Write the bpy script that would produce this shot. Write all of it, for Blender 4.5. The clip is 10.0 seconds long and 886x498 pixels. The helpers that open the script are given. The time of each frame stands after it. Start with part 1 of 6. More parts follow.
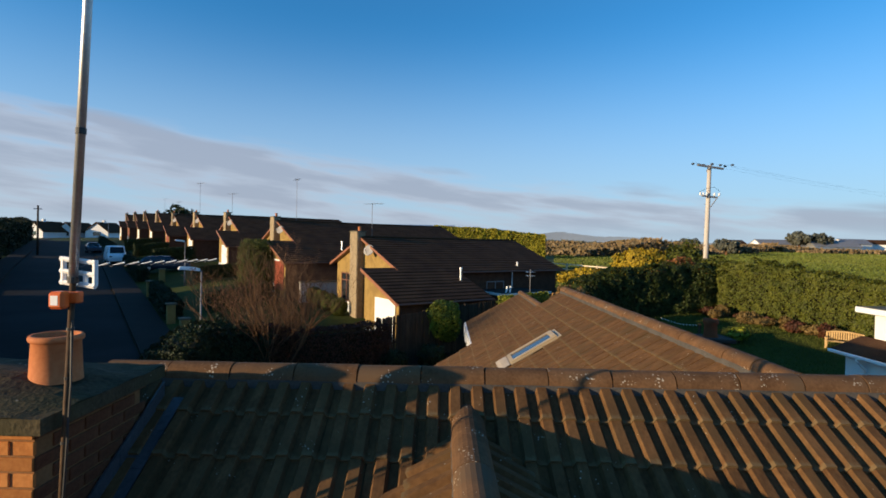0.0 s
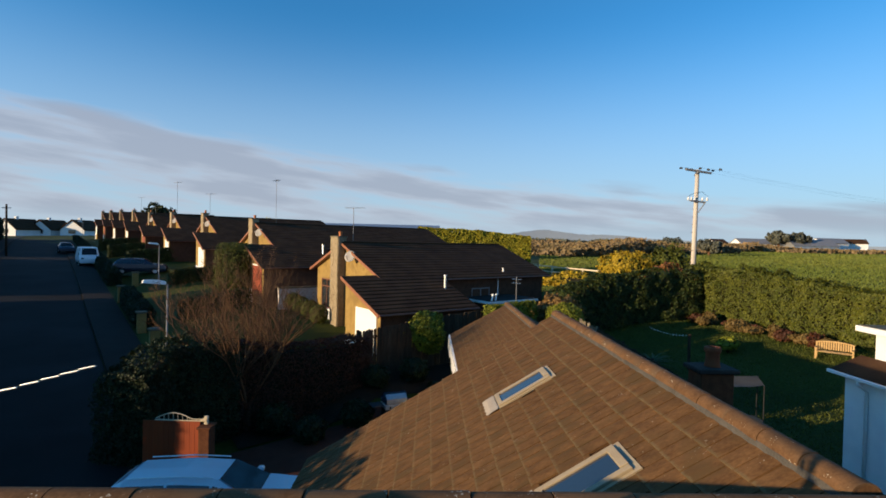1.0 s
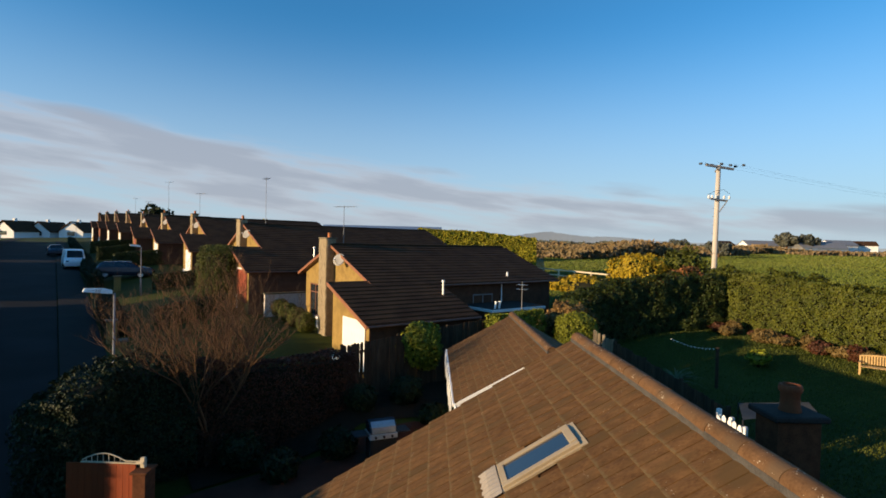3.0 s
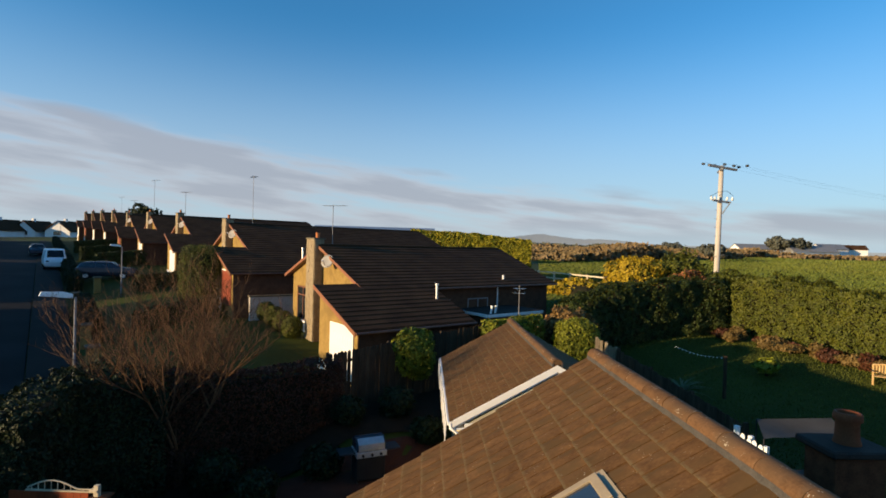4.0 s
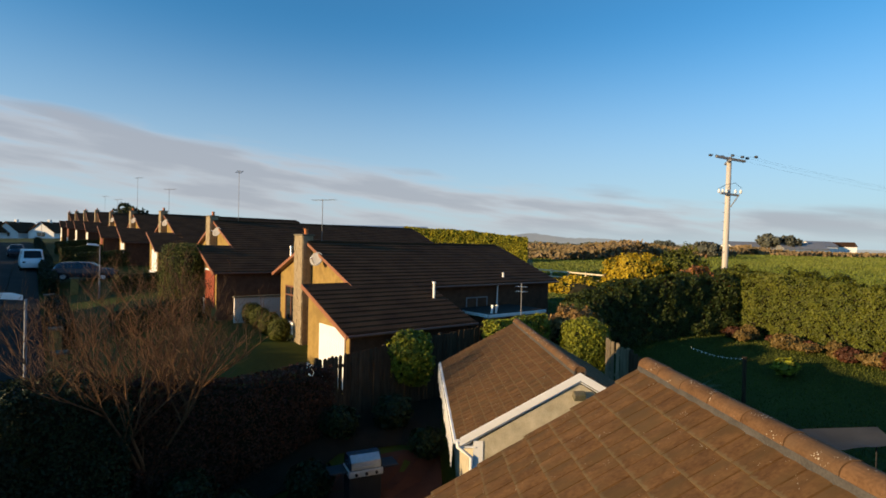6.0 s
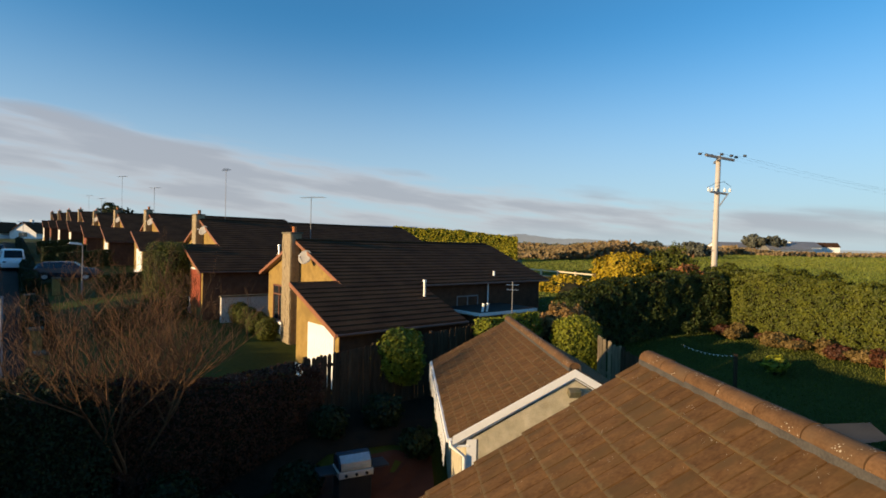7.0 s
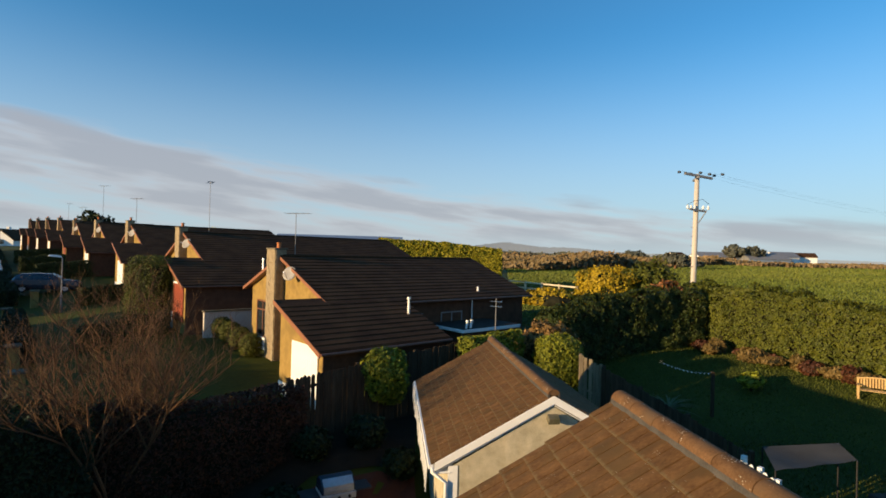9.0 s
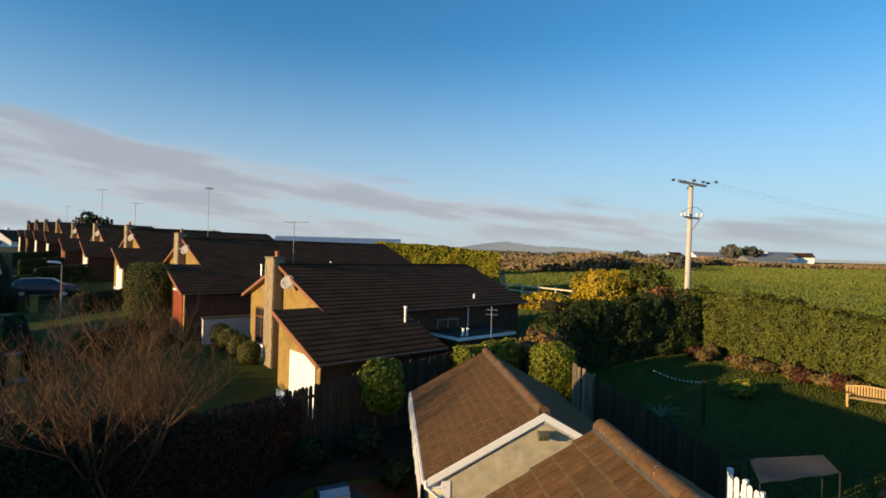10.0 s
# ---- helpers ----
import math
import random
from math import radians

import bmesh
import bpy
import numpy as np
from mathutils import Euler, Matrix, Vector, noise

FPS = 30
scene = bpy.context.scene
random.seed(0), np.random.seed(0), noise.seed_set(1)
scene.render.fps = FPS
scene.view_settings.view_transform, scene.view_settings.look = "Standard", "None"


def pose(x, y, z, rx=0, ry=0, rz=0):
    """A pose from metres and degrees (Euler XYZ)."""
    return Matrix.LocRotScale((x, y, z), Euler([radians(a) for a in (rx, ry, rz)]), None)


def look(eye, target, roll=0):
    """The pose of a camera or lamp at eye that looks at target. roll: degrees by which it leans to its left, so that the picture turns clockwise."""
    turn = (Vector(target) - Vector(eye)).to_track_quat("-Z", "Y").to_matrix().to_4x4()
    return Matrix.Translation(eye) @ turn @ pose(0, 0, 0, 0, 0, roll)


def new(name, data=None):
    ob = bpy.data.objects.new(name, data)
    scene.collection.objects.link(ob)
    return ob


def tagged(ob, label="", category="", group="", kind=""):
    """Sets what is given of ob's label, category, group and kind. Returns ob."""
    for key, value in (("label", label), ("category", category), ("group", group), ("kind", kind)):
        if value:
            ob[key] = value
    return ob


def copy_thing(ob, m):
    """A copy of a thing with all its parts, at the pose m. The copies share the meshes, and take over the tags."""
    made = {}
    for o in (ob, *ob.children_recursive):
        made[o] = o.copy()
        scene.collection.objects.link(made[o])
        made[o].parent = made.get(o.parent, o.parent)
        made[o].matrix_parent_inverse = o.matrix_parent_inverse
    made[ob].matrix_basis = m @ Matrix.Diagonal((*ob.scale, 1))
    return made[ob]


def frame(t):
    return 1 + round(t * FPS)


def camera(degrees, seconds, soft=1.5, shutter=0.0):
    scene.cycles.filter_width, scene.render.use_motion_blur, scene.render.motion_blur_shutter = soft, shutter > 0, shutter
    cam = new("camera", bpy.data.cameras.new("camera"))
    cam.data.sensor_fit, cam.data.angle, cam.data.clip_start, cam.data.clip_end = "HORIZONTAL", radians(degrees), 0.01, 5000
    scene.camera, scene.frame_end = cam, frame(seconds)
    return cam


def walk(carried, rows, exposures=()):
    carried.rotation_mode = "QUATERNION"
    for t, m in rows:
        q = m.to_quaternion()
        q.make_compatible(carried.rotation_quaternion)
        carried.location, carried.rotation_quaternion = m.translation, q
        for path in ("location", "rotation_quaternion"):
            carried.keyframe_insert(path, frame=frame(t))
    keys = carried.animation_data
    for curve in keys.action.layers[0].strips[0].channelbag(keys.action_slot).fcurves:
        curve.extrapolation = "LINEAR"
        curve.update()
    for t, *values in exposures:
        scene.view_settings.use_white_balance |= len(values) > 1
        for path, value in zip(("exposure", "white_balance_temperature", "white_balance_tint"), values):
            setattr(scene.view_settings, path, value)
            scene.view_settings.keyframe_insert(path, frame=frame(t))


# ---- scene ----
cam = camera(81.0, 10.0, soft=1.7)
# seconds, place in metres, yaw, pitch, roll in degrees
PATH = [
    (0.0, 0.044, 0.141, 5.727, 0.13, -0.74, 1.17),
    (0.5, 0.018, 0.567, 6.006, -1.35, -0.93, 1.24),
    (1.0, 0.092, 1.083, 6.205, -1.54, -0.99, 1.30),
    (1.5, 0.151, 1.634, 6.405, -1.35, -0.90, 1.30),
    (2.0, 0.281, 2.299, 6.390, -1.06, -0.81, 1.19),
    (2.5, 0.435, 2.985, 6.241, -0.89, -0.84, 1.18),
    (4.0, 0.413, 4.842, 6.175, -1.92, -0.56, 1.61),
    (4.5, 0.333, 5.387, 6.183, -2.03, -0.78, 1.56),
    (5.0, 0.277, 5.793, 6.191, -2.31, -0.99, 1.43),
    (5.5, 0.237, 6.127, 6.107, -2.46, -0.70, 1.33),
    (7.0, 0.177, 6.589, 5.865, -4.05, -0.46, 1.26),
    (7.5, 0.123, 6.634, 5.872, -4.48, -0.26, 1.33),
    (8.0, 0.187, 6.565, 6.015, -4.75, 0.03, 1.46),
    (8.5, 0.230, 6.451, 6.125, -5.14, 0.29, 1.46),
    (9.0, 0.207, 6.374, 6.270, -5.61, 0.45, 1.51),
    (9.5, 0.219, 6.230, 6.542, -5.71, 0.46, 1.57),
    (10.0, 0.270, 6.069, 6.704, -5.77, 0.38, 1.50),
]
walk(cam, [(t, pose(x, y, z, 0, 0, yaw) @ pose(0, 0, 0, 90 + pitch) @ pose(0, 0, 0, 0, 0, roll)) for t, x, y, z, yaw, pitch, roll in PATH],
     exposures=[(0.0, 0.56, 6220, 10), (2.5, 0.57, 6580, 10), (4.5, 0.59, 6800, 10), (7.0, 0.60, 7050, 10), (10.0, 0.60, 7050, 10)])

# ---------------------------------------------------------------- light
SUN_AZ, SUN_EL = radians(246.0), radians(9.6)
world = bpy.data.worlds.new("sky")
scene.world = world
world.use_nodes = True
wn, wl = world.node_tree.nodes, world.node_tree.links
wn.clear()
w_out = wn.new("ShaderNodeOutputWorld")
w_bg = wn.new("ShaderNodeBackground")
w_sky = wn.new("ShaderNodeTexSky")
w_sky.sky_type = "NISHITA"
w_sky.sun_disc = False
w_sky.sun_elevation, w_sky.sun_rotation = SUN_EL, SUN_AZ
w_sky.air_density, w_sky.dust_density, w_sky.ozone_density = 1.0, 0.6, 2.5
w_bg.inputs["Strength"].default_value = 0.095


def w_math(op, a, b=None, c=None):
    n = wn.new("ShaderNodeMath")
    n.operation = op
    for i, q in enumerate((a, b, c)):
        if q is not None:
            if hasattr(q, "is_linked"):
                wl.new(q, n.inputs[i])
            else:
                n.inputs[i].default_value = q
    return n.outputs[0]


def w_range(v, a, b, smooth_=True):
    n = wn.new("ShaderNodeMapRange")
    n.interpolation_type = "SMOOTHSTEP" if smooth_ else "LINEAR"
    n.inputs["From Min"].default_value, n.inputs["From Max"].default_value = a, b
    wl.new(v, n.inputs["Value"])
    return n.outputs[0]


def w_blend(f, a, b, mode="MIX"):
    n = wn.new("ShaderNodeMix")
    n.data_type, n.blend_type = "RGBA", mode
    for q, i in ((f, "Factor"), (a, "A"), (b, "B")):
        if hasattr(q, "is_linked"):
            wl.new(q, n.inputs[i])
        else:
            n.inputs[i].default_value = q
    return n.outputs["Result"]


w_geo = wn.new("ShaderNodeTexCoord")
w_sep = wn.new("ShaderNodeSeparateXYZ")
wl.new(w_geo.outputs["Generated"], w_sep.inputs[0])
wx, wz = w_sep.outputs["X"], w_sep.outputs["Z"]
# clear winter air: a deeper blue overhead, pale haze low down
blue = w_blend(1.0, w_sky.outputs[0], (0.43, 1.20, 1.63, 1), "MULTIPLY")
haze = w_math("MULTIPLY", w_range(wz, 0.40, -0.02), 0.82)
base = w_blend(haze, blue, (3.75, 4.45, 5.5, 1))
# long flat clouds in a band that sinks towards the right of the walk
band = w_math("MULTIPLY_ADD", wx, 0.11, wz)
w_vec = wn.new("ShaderNodeCombineXYZ")
wl.new(w_math("MULTIPLY", wx, 2.4), w_vec.inputs[0])
wl.new(w_math("MULTIPLY", w_sep.outputs["Y"], 2.4), w_vec.inputs[1])
wl.new(w_math("MULTIPLY_ADD", band, 17.0, 3.4), w_vec.inputs[2])
w_noise = wn.new("ShaderNodeTexNoise")
w_noise.inputs["Scale"].default_value, w_noise.inputs["Detail"].default_value, w_noise.inputs["Roughness"].default_value = 1.7, 8.0, 0.52
wl.new(w_vec.outputs[0], w_noise.inputs["Vector"])
ragged = w_math("MULTIPLY_ADD", w_noise.outputs["Fac"], -0.10, band)
cover = w_math("MULTIPLY", w_range(ragged, 0.098, 0.052), w_range(w_noise.outputs["Fac"], 0.30, 0.52))
cover = w_math("MULTIPLY", cover, w_math("MULTIPLY", w_range(wz, -0.01, 0.05), 0.8))
lit = w_blend(w_range(band, 0.10, 0.16), (3.6, 3.85, 4.4, 1), (4.8, 4.5, 4.75, 1))
tone = w_blend(w_range(w_noise.outputs["Fac"], 0.42, 0.62), lit, (2.75, 2.95, 3.5, 1))
wl.new(w_blend(cover, base, tone), w_bg.inputs["Color"])
wl.new(w_bg.outputs[0], w_out.inputs["Surface"])

sun_data = bpy.data.lights.new("sun", "SUN")
sun_data.energy, sun_data.angle, sun_data.color = 5.0, radians(0.6), (1.0, 0.73, 0.42)
sun = new("sun", sun_data)
sun_way = Vector((math.sin(SUN_AZ) * math.cos(SUN_EL), math.cos(SUN_AZ) * math.cos(SUN_EL), math.sin(SUN_EL)))
sun.matrix_world = look(sun_way * 100, (0, 0, 0))


# ---------------------------------------------------------------- materials
def material(name, a, b, rough=0.85, scale=3.0, fine=40.0, bump=0.3, metal=0.0, c=None, spots=None, spot_scale=25.0,
             spot_size=0.12, vary=0.0, island=0.0, stretch=(1, 1, 1), step=0.01, spread=(0.35, 0.65), moss=None):
    """Two colours mixed by a broad and a fine noise, relief, and, where given, round spots of a third colour."""
    m = bpy.data.materials.new(name)
    m.use_nodes = True
    n, l = m.node_tree.nodes, m.node_tree.links
    p = n["Principled BSDF"]
    p.inputs["Roughness"].default_value, p.inputs["Metallic"].default_value = rough, metal
    p.inputs["Specular IOR Level"].default_value = 0.12 if rough > 0.6 else 0.5
    co = n.new("ShaderNodeTexCoord")
    mp = n.new("ShaderNodeMapping")
    mp.inputs["Scale"].default_value = stretch
    l.new(co.outputs["Object"], mp.inputs[0])
    spot_vec = co.outputs["Object"]
    if vary:
        oi = n.new("ShaderNodeObjectInfo")
        sc = n.new("ShaderNodeVectorMath")
        sc.operation = "SCALE"
        sc.inputs[0].default_value = (31.0, 17.0, 23.0)
        l.new(oi.outputs["Random"], sc.inputs["Scale"])
        ad = n.new("ShaderNodeVectorMath")
        l.new(co.outputs["Object"], ad.inputs[0])
        l.new(sc.outputs[0], ad.inputs[1])
        l.new(ad.outputs[0], mp.inputs[0])
        spot_vec = ad.outputs[0]
    n1, n2 = n.new("ShaderNodeTexNoise"), n.new("ShaderNodeTexNoise")
    n1.inputs["Scale"].default_value, n1.inputs["Detail"].default_value = scale, 6
    n2.inputs["Scale"].default_value, n2.inputs["Detail"].default_value = fine, 4
    for q in (n1, n2):
        l.new(mp.outputs[0], q.inputs["Vector"])
    add = n.new("ShaderNodeMath")
    add.operation = "MULTIPLY_ADD"
    add.inputs[1].default_value = 0.45
    l.new(n2.outputs["Fac"], add.inputs[0])
    mul = n.new("ShaderNodeMath")
    mul.operation = "MULTIPLY"
    mul.inputs[1].default_value = 0.55
    l.new(n1.outputs["Fac"], mul.inputs[0])
    l.new(mul.outputs[0], add.inputs[2])
    rg = n.new("ShaderNodeMapRange")
    rg.inputs["From Min"].default_value, rg.inputs["From Max"].default_value = spread
    l.new(add.outputs[0], rg.inputs["Value"])
    mix = n.new("ShaderNodeMix")
    mix.data_type = "RGBA"
    mix.inputs["A"].default_value, mix.inputs["B"].default_value = (*a, 1), (*b, 1)
    l.new(rg.outputs[0], mix.inputs["Factor"])
    colour = mix.outputs["Result"]
    if c:
        n3 = n.new("ShaderNodeTexNoise")
        n3.inputs["Scale"].default_value, n3.inputs["Detail"].default_value = scale * 0.37, 5
        l.new(mp.outputs[0], n3.inputs["Vector"])
        r3 = n.new("ShaderNodeMapRange")
        r3.inputs["From Min"].default_value, r3.inputs["From Max"].default_value = 0.48, 0.66
        l.new(n3.outputs["Fac"], r3.inputs["Value"])
        mx = n.new("ShaderNodeMix")
        mx.data_type = "RGBA"
        mx.inputs["B"].default_value = (*c, 1)
        l.new(r3.outputs[0], mx.inputs["Factor"])
        l.new(colour, mx.inputs["A"])
        colour = mx.outputs["Result"]
    if spots:
        v = n.new("ShaderNodeTexVoronoi")
        v.inputs["Scale"].default_value = spot_scale
        l.new(spot_vec, v.inputs["Vector"])
        n4 = n.new("ShaderNodeTexNoise")
        n4.inputs["Scale"].default_value = spot_scale * 0.16
        l.new(spot_vec, n4.inputs["Vector"])
        r4 = n.new("ShaderNodeMapRange")
        r4.inputs["From Min"].default_value, r4.inputs["From Max"].default_value = 0.5, 0.7
        r4.inputs["To Max"].default_value = spot_size * 2.2
        l.new(n4.outputs["Fac"], r4.inputs["Value"])
        lt = n.new("ShaderNodeMath")
        lt.operation = "LESS_THAN"
        l.new(v.outputs["Distance"], lt.inputs[0])
        l.new(r4.outputs[0], lt.inputs[1])
        m4 = n.new("ShaderNodeMath")
        m4.operation = "MULTIPLY"
        m4.inputs[1].default_value = 0.75
        l.new(lt.outputs[0], m4.inputs[0])
        mx = n.new("ShaderNodeMix")
        mx.data_type = "RGBA"
        mx.inputs["B"].default_value = (*spots, 1)
        l.new(m4.outputs[0], mx.inputs["Factor"])
        l.new(colour, mx.inputs["A"])
        colour = mx.outputs["Result"]
    if moss:
        uv = n.new("ShaderNodeSeparateXYZ")
        l.new(co.outputs["UV"], uv.inputs[0])
        n6 = n.new("ShaderNodeTexNoise")
        n6.inputs["Scale"].default_value, n6.inputs["Detail"].default_value = 28, 3
        l.new(spot_vec, n6.inputs["Vector"])
        e6 = n.new("ShaderNodeMath")
        e6.operation = "MULTIPLY_ADD"
        e6.inputs[1].default_value = 0.22
        l.new(n6.outputs["Fac"], e6.inputs[0])
        l.new(uv.outputs["Y"], e6.inputs[2])
        r6 = n.new("ShaderNodeMapRange")
        r6.inputs["From Min"].default_value, r6.inputs["From Max"].default_value = 0.20, 0.14
        r6.inputs["To Max"].default_value = 0.5
        l.new(e6.outputs[0], r6.inputs["Value"])
        mx = n.new("ShaderNodeMix")
        mx.data_type = "RGBA"
        mx.inputs["B"].default_value = (*moss, 1)
        l.new(r6.outputs[0], mx.inputs["Factor"])
        l.new(colour, mx.inputs["A"])
        colour = mx.outputs["Result"]
    for amount, source, socket in ((vary, "ShaderNodeObjectInfo", "Random"), (island, "ShaderNodeNewGeometry", "Random Per Island")):
        if amount:
            o = n.new(source)
            r5 = n.new("ShaderNodeMapRange")
            r5.inputs["To Min"].default_value, r5.inputs["To Max"].default_value = 1 - amount, 1 + amount
            l.new(o.outputs[socket], r5.inputs["Value"])
            hs = n.new("ShaderNodeHueSaturation")
            l.new(r5.outputs[0], hs.inputs["Value"])
            l.new(colour, hs.inputs["Color"])
            colour = hs.outputs["Color"]
    l.new(colour, p.inputs["Base Color"])
    if bump:
        bp = n.new("ShaderNodeBump")
        bp.inputs["Strength"].default_value, bp.inputs["Distance"].default_value = bump, step
        l.new(add.outputs[0], bp.inputs["Height"])
        l.new(bp.outputs[0], p.inputs["Normal"])
    return m


def leaf_material(name, a, b, scale=1.2):
    m = material(name, a, b, rough=0.6, scale=scale, fine=9.0, bump=0, island=0.35)
    m.node_tree.nodes["Principled BSDF"].inputs["Specular IOR Level"].default_value = 0.25
    return m


def glass_material(name, tint=(0.02, 0.025, 0.03), rough=0.04):
    m = bpy.data.materials.new(name)
    m.use_nodes = True
    p = m.node_tree.nodes["Principled BSDF"]
    p.inputs["Base Color"].default_value = (*tint, 1)
    p.inputs["Roughness"].default_value = rough
    p.inputs["Specular IOR Level"].default_value = 0.9
    return m


M_TILE = material("concrete_roof_tile", (0.076, 0.038, 0.0155), (0.150, 0.079, 0.032), scale=9, fine=48, bump=0.5, c=(0.088, 0.052, 0.022),
                  spots=(0.46, 0.43, 0.36), spot_scale=30, spot_size=0.075, vary=0.10, step=0.006, moss=(0.15, 0.115, 0.06), stretch=(1, 0.6, 1))
M_TILES = material("concrete_roof_tiles_joined", (0.076, 0.038, 0.0155), (0.150, 0.079, 0.032), scale=9, fine=48, bump=0.5, c=(0.088, 0.052, 0.022),
                   spots=(0.46, 0.43, 0.36), spot_scale=30, spot_size=0.075, island=0.10, step=0.006, moss=(0.15, 0.115, 0.06), stretch=(0.6, 1, 0.6))
M_RIDGE = material("ridge_tile", (0.088, 0.046, 0.021), (0.165, 0.090, 0.044), scale=7, fine=50, bump=0.4, c=(0.11, 0.07, 0.04),
                   spots=(0.46, 0.41, 0.32), spot_scale=42, spot_size=0.16, vary=0.12, step=0.006)
M_MORTAR = material("mortar", (0.05, 0.046, 0.042), (0.09, 0.083, 0.075), scale=6, fine=60, bump=0.5)
M_BUFFMORTAR = material("buff_mortar", (0.17, 0.085, 0.035), (0.26, 0.13, 0.055), scale=6, fine=60, bump=0.5)
M_DARKTILE = material("dark_brown_tile", (0.036, 0.0165, 0.0075), (0.075, 0.038, 0.017), scale=1.2, fine=20, bump=0.4, island=0.18)
M_BRICK = material("buff_brick", (0.25, 0.165, 0.05), (0.33, 0.22, 0.075), scale=5, fine=35, bump=0.4, c=(0.22, 0.145, 0.05))
M_REDBRICK = material("red_brick", (0.25, 0.10, 0.045), (0.42, 0.17, 0.065), scale=8, fine=45, bump=0.5, vary=0.2)
M_ORANGEBRICK = material("orange_brick", (0.32, 0.115, 0.03), (0.46, 0.19, 0.055), scale=9, fine=50, bump=0.5, vary=0.18)
M_STONE = material("stone_cladding", (0.24, 0.185, 0.115), (0.38, 0.305, 0.20), scale=5, fine=24, bump=0.8, vary=0.2, step=0.02)
M_RENDER = material("pebble_dash", (0.34, 0.30, 0.205), (0.58, 0.51, 0.37), scale=5, fine=60, bump=1.0, step=0.02)
M_WHITE = material("white_paint", (0.74, 0.74, 0.73), (0.82, 0.82, 0.80), rough=0.5, scale=2, fine=30, bump=0.1)
M_WHITEWALL = material("white_masonry_paint", (0.66, 0.67, 0.68), (0.80, 0.80, 0.79), rough=0.8, scale=1.5, fine=60, bump=0.4)
M_TERRACOTTA = material("terracotta", (0.40, 0.13, 0.05), (0.52, 0.20, 0.08), rough=0.7, scale=4, fine=40, bump=0.2)
M_SHADEPOT = material("shade_dimmed_red_pot", (0.13, 0.04, 0.018), (0.20, 0.066, 0.03), scale=4, fine=40, bump=0.2)
M_CEMENT = material("weathered_cement", (0.10, 0.085, 0.06), (0.22, 0.185, 0.135), scale=5, fine=40, bump=0.7, c=(0.085, 0.085, 0.05), step=0.02)
M_LEAD = material("lead_flashing", (0.055, 0.057, 0.062), (0.10, 0.103, 0.11), rough=0.6, scale=5, fine=30, bump=0.3, metal=0.4)
M_STEEL = material("galvanised_steel", (0.42, 0.43, 0.44), (0.58, 0.59, 0.60), rough=0.42, scale=8, fine=60, bump=0.1, metal=0.8)
M_ALU = material("aluminium", (0.65, 0.65, 0.64), (0.78, 0.78, 0.77), rough=0.4, scale=9, fine=60, bump=0.05, metal=0.6)
M_BLACK = material("black_plastic", (0.012, 0.012, 0.013), (0.025, 0.025, 0.027), rough=0.5, bump=0.1)
M_ORANGE = material("orange_plastic", (0.60, 0.10, 0.015), (0.68, 0.14, 0.02), rough=0.45, bump=0.05)
M_RUSTPIPE = material("rusted_pipe", (0.045, 0.024, 0.014), (0.13, 0.085, 0.05), rough=0.75, scale=6, fine=40, stretch=(1, 1, 0.5), bump=0.4)
M_CREAM = material("beige_window_trim", (0.27, 0.21, 0.13), (0.35, 0.28, 0.18), rough=0.5, bump=0.1)
M_FELT = material("lead_apron", (0.26, 0.22, 0.17), (0.36, 0.31, 0.25), rough=0.5, bump=0.2)
M_GLASS = glass_material("window_glass")
M_PANE = glass_material("roof_window_glass", (0.02, 0.035, 0.06), 0.02)
M_WOOD = material("weathered_fence_wood", (0.035, 0.023, 0.014), (0.085, 0.058, 0.036), scale=3, fine=30, stretch=(6, 6, 0.6), bump=0.5, vary=0.2)
M_LITWOOD = material("sunlit_weathered_boards", (0.16, 0.125, 0.08), (0.28, 0.22, 0.145), scale=3, fine=30, stretch=(6, 6, 0.6), bump=0.5, vary=0.2)
M_PALEWOOD = material("pale_rail_wood", (0.48, 0.40, 0.27), (0.62, 0.53, 0.38), scale=3, fine=30, bump=0.4, vary=0.12)
M_GATE = material("orange_stained_wood", (0.20, 0.032, 0.005), (0.28, 0.048, 0.008), rough=0.55, scale=2, fine=25, stretch=(8, 8, 0.5), bump=0.3, vary=0.12)
M_BENCH = material("golden_bench_wood", (0.42, 0.27, 0.11), (0.55, 0.37, 0.17), scale=3, fine=30, bump=0.3, vary=0.1)
M_POLE = material("grey_pole_wood", (0.40, 0.36, 0.31), (0.54, 0.49, 0.43), scale=2, fine=20, stretch=(5, 5, 0.4), bump=0.4)
M_BROWN = material("brown_fascia", (0.13, 0.05, 0.028), (0.19, 0.075, 0.04), rough=0.5, bump=0.1)
M_SALMON = material("red_bargeboard", (0.20, 0.075, 0.035), (0.27, 0.105, 0.05), rough=0.55, bump=0.1)
M_REDDOOR = material("red_door", (0.22, 0.045, 0.024), (0.28, 0.06, 0.03), rough=0.45, bump=0.05)
# Street and footpath colours held near black to deepen the shade there.
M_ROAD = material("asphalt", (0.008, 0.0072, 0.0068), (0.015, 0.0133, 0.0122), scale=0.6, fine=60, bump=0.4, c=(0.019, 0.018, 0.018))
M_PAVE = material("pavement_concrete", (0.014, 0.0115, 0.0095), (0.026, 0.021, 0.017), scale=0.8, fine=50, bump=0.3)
M_DRIVE = material("red_gravel_drive", (0.05, 0.02, 0.013), (0.09, 0.037, 0.024), scale=1.5, fine=70, bump=0.6)
M_SOIL = material("garden_soil", (0.016, 0.011, 0.007), (0.035, 0.024, 0.015), scale=2, fine=45, bump=0.9, c=(0.03, 0.018, 0.01), step=0.02)
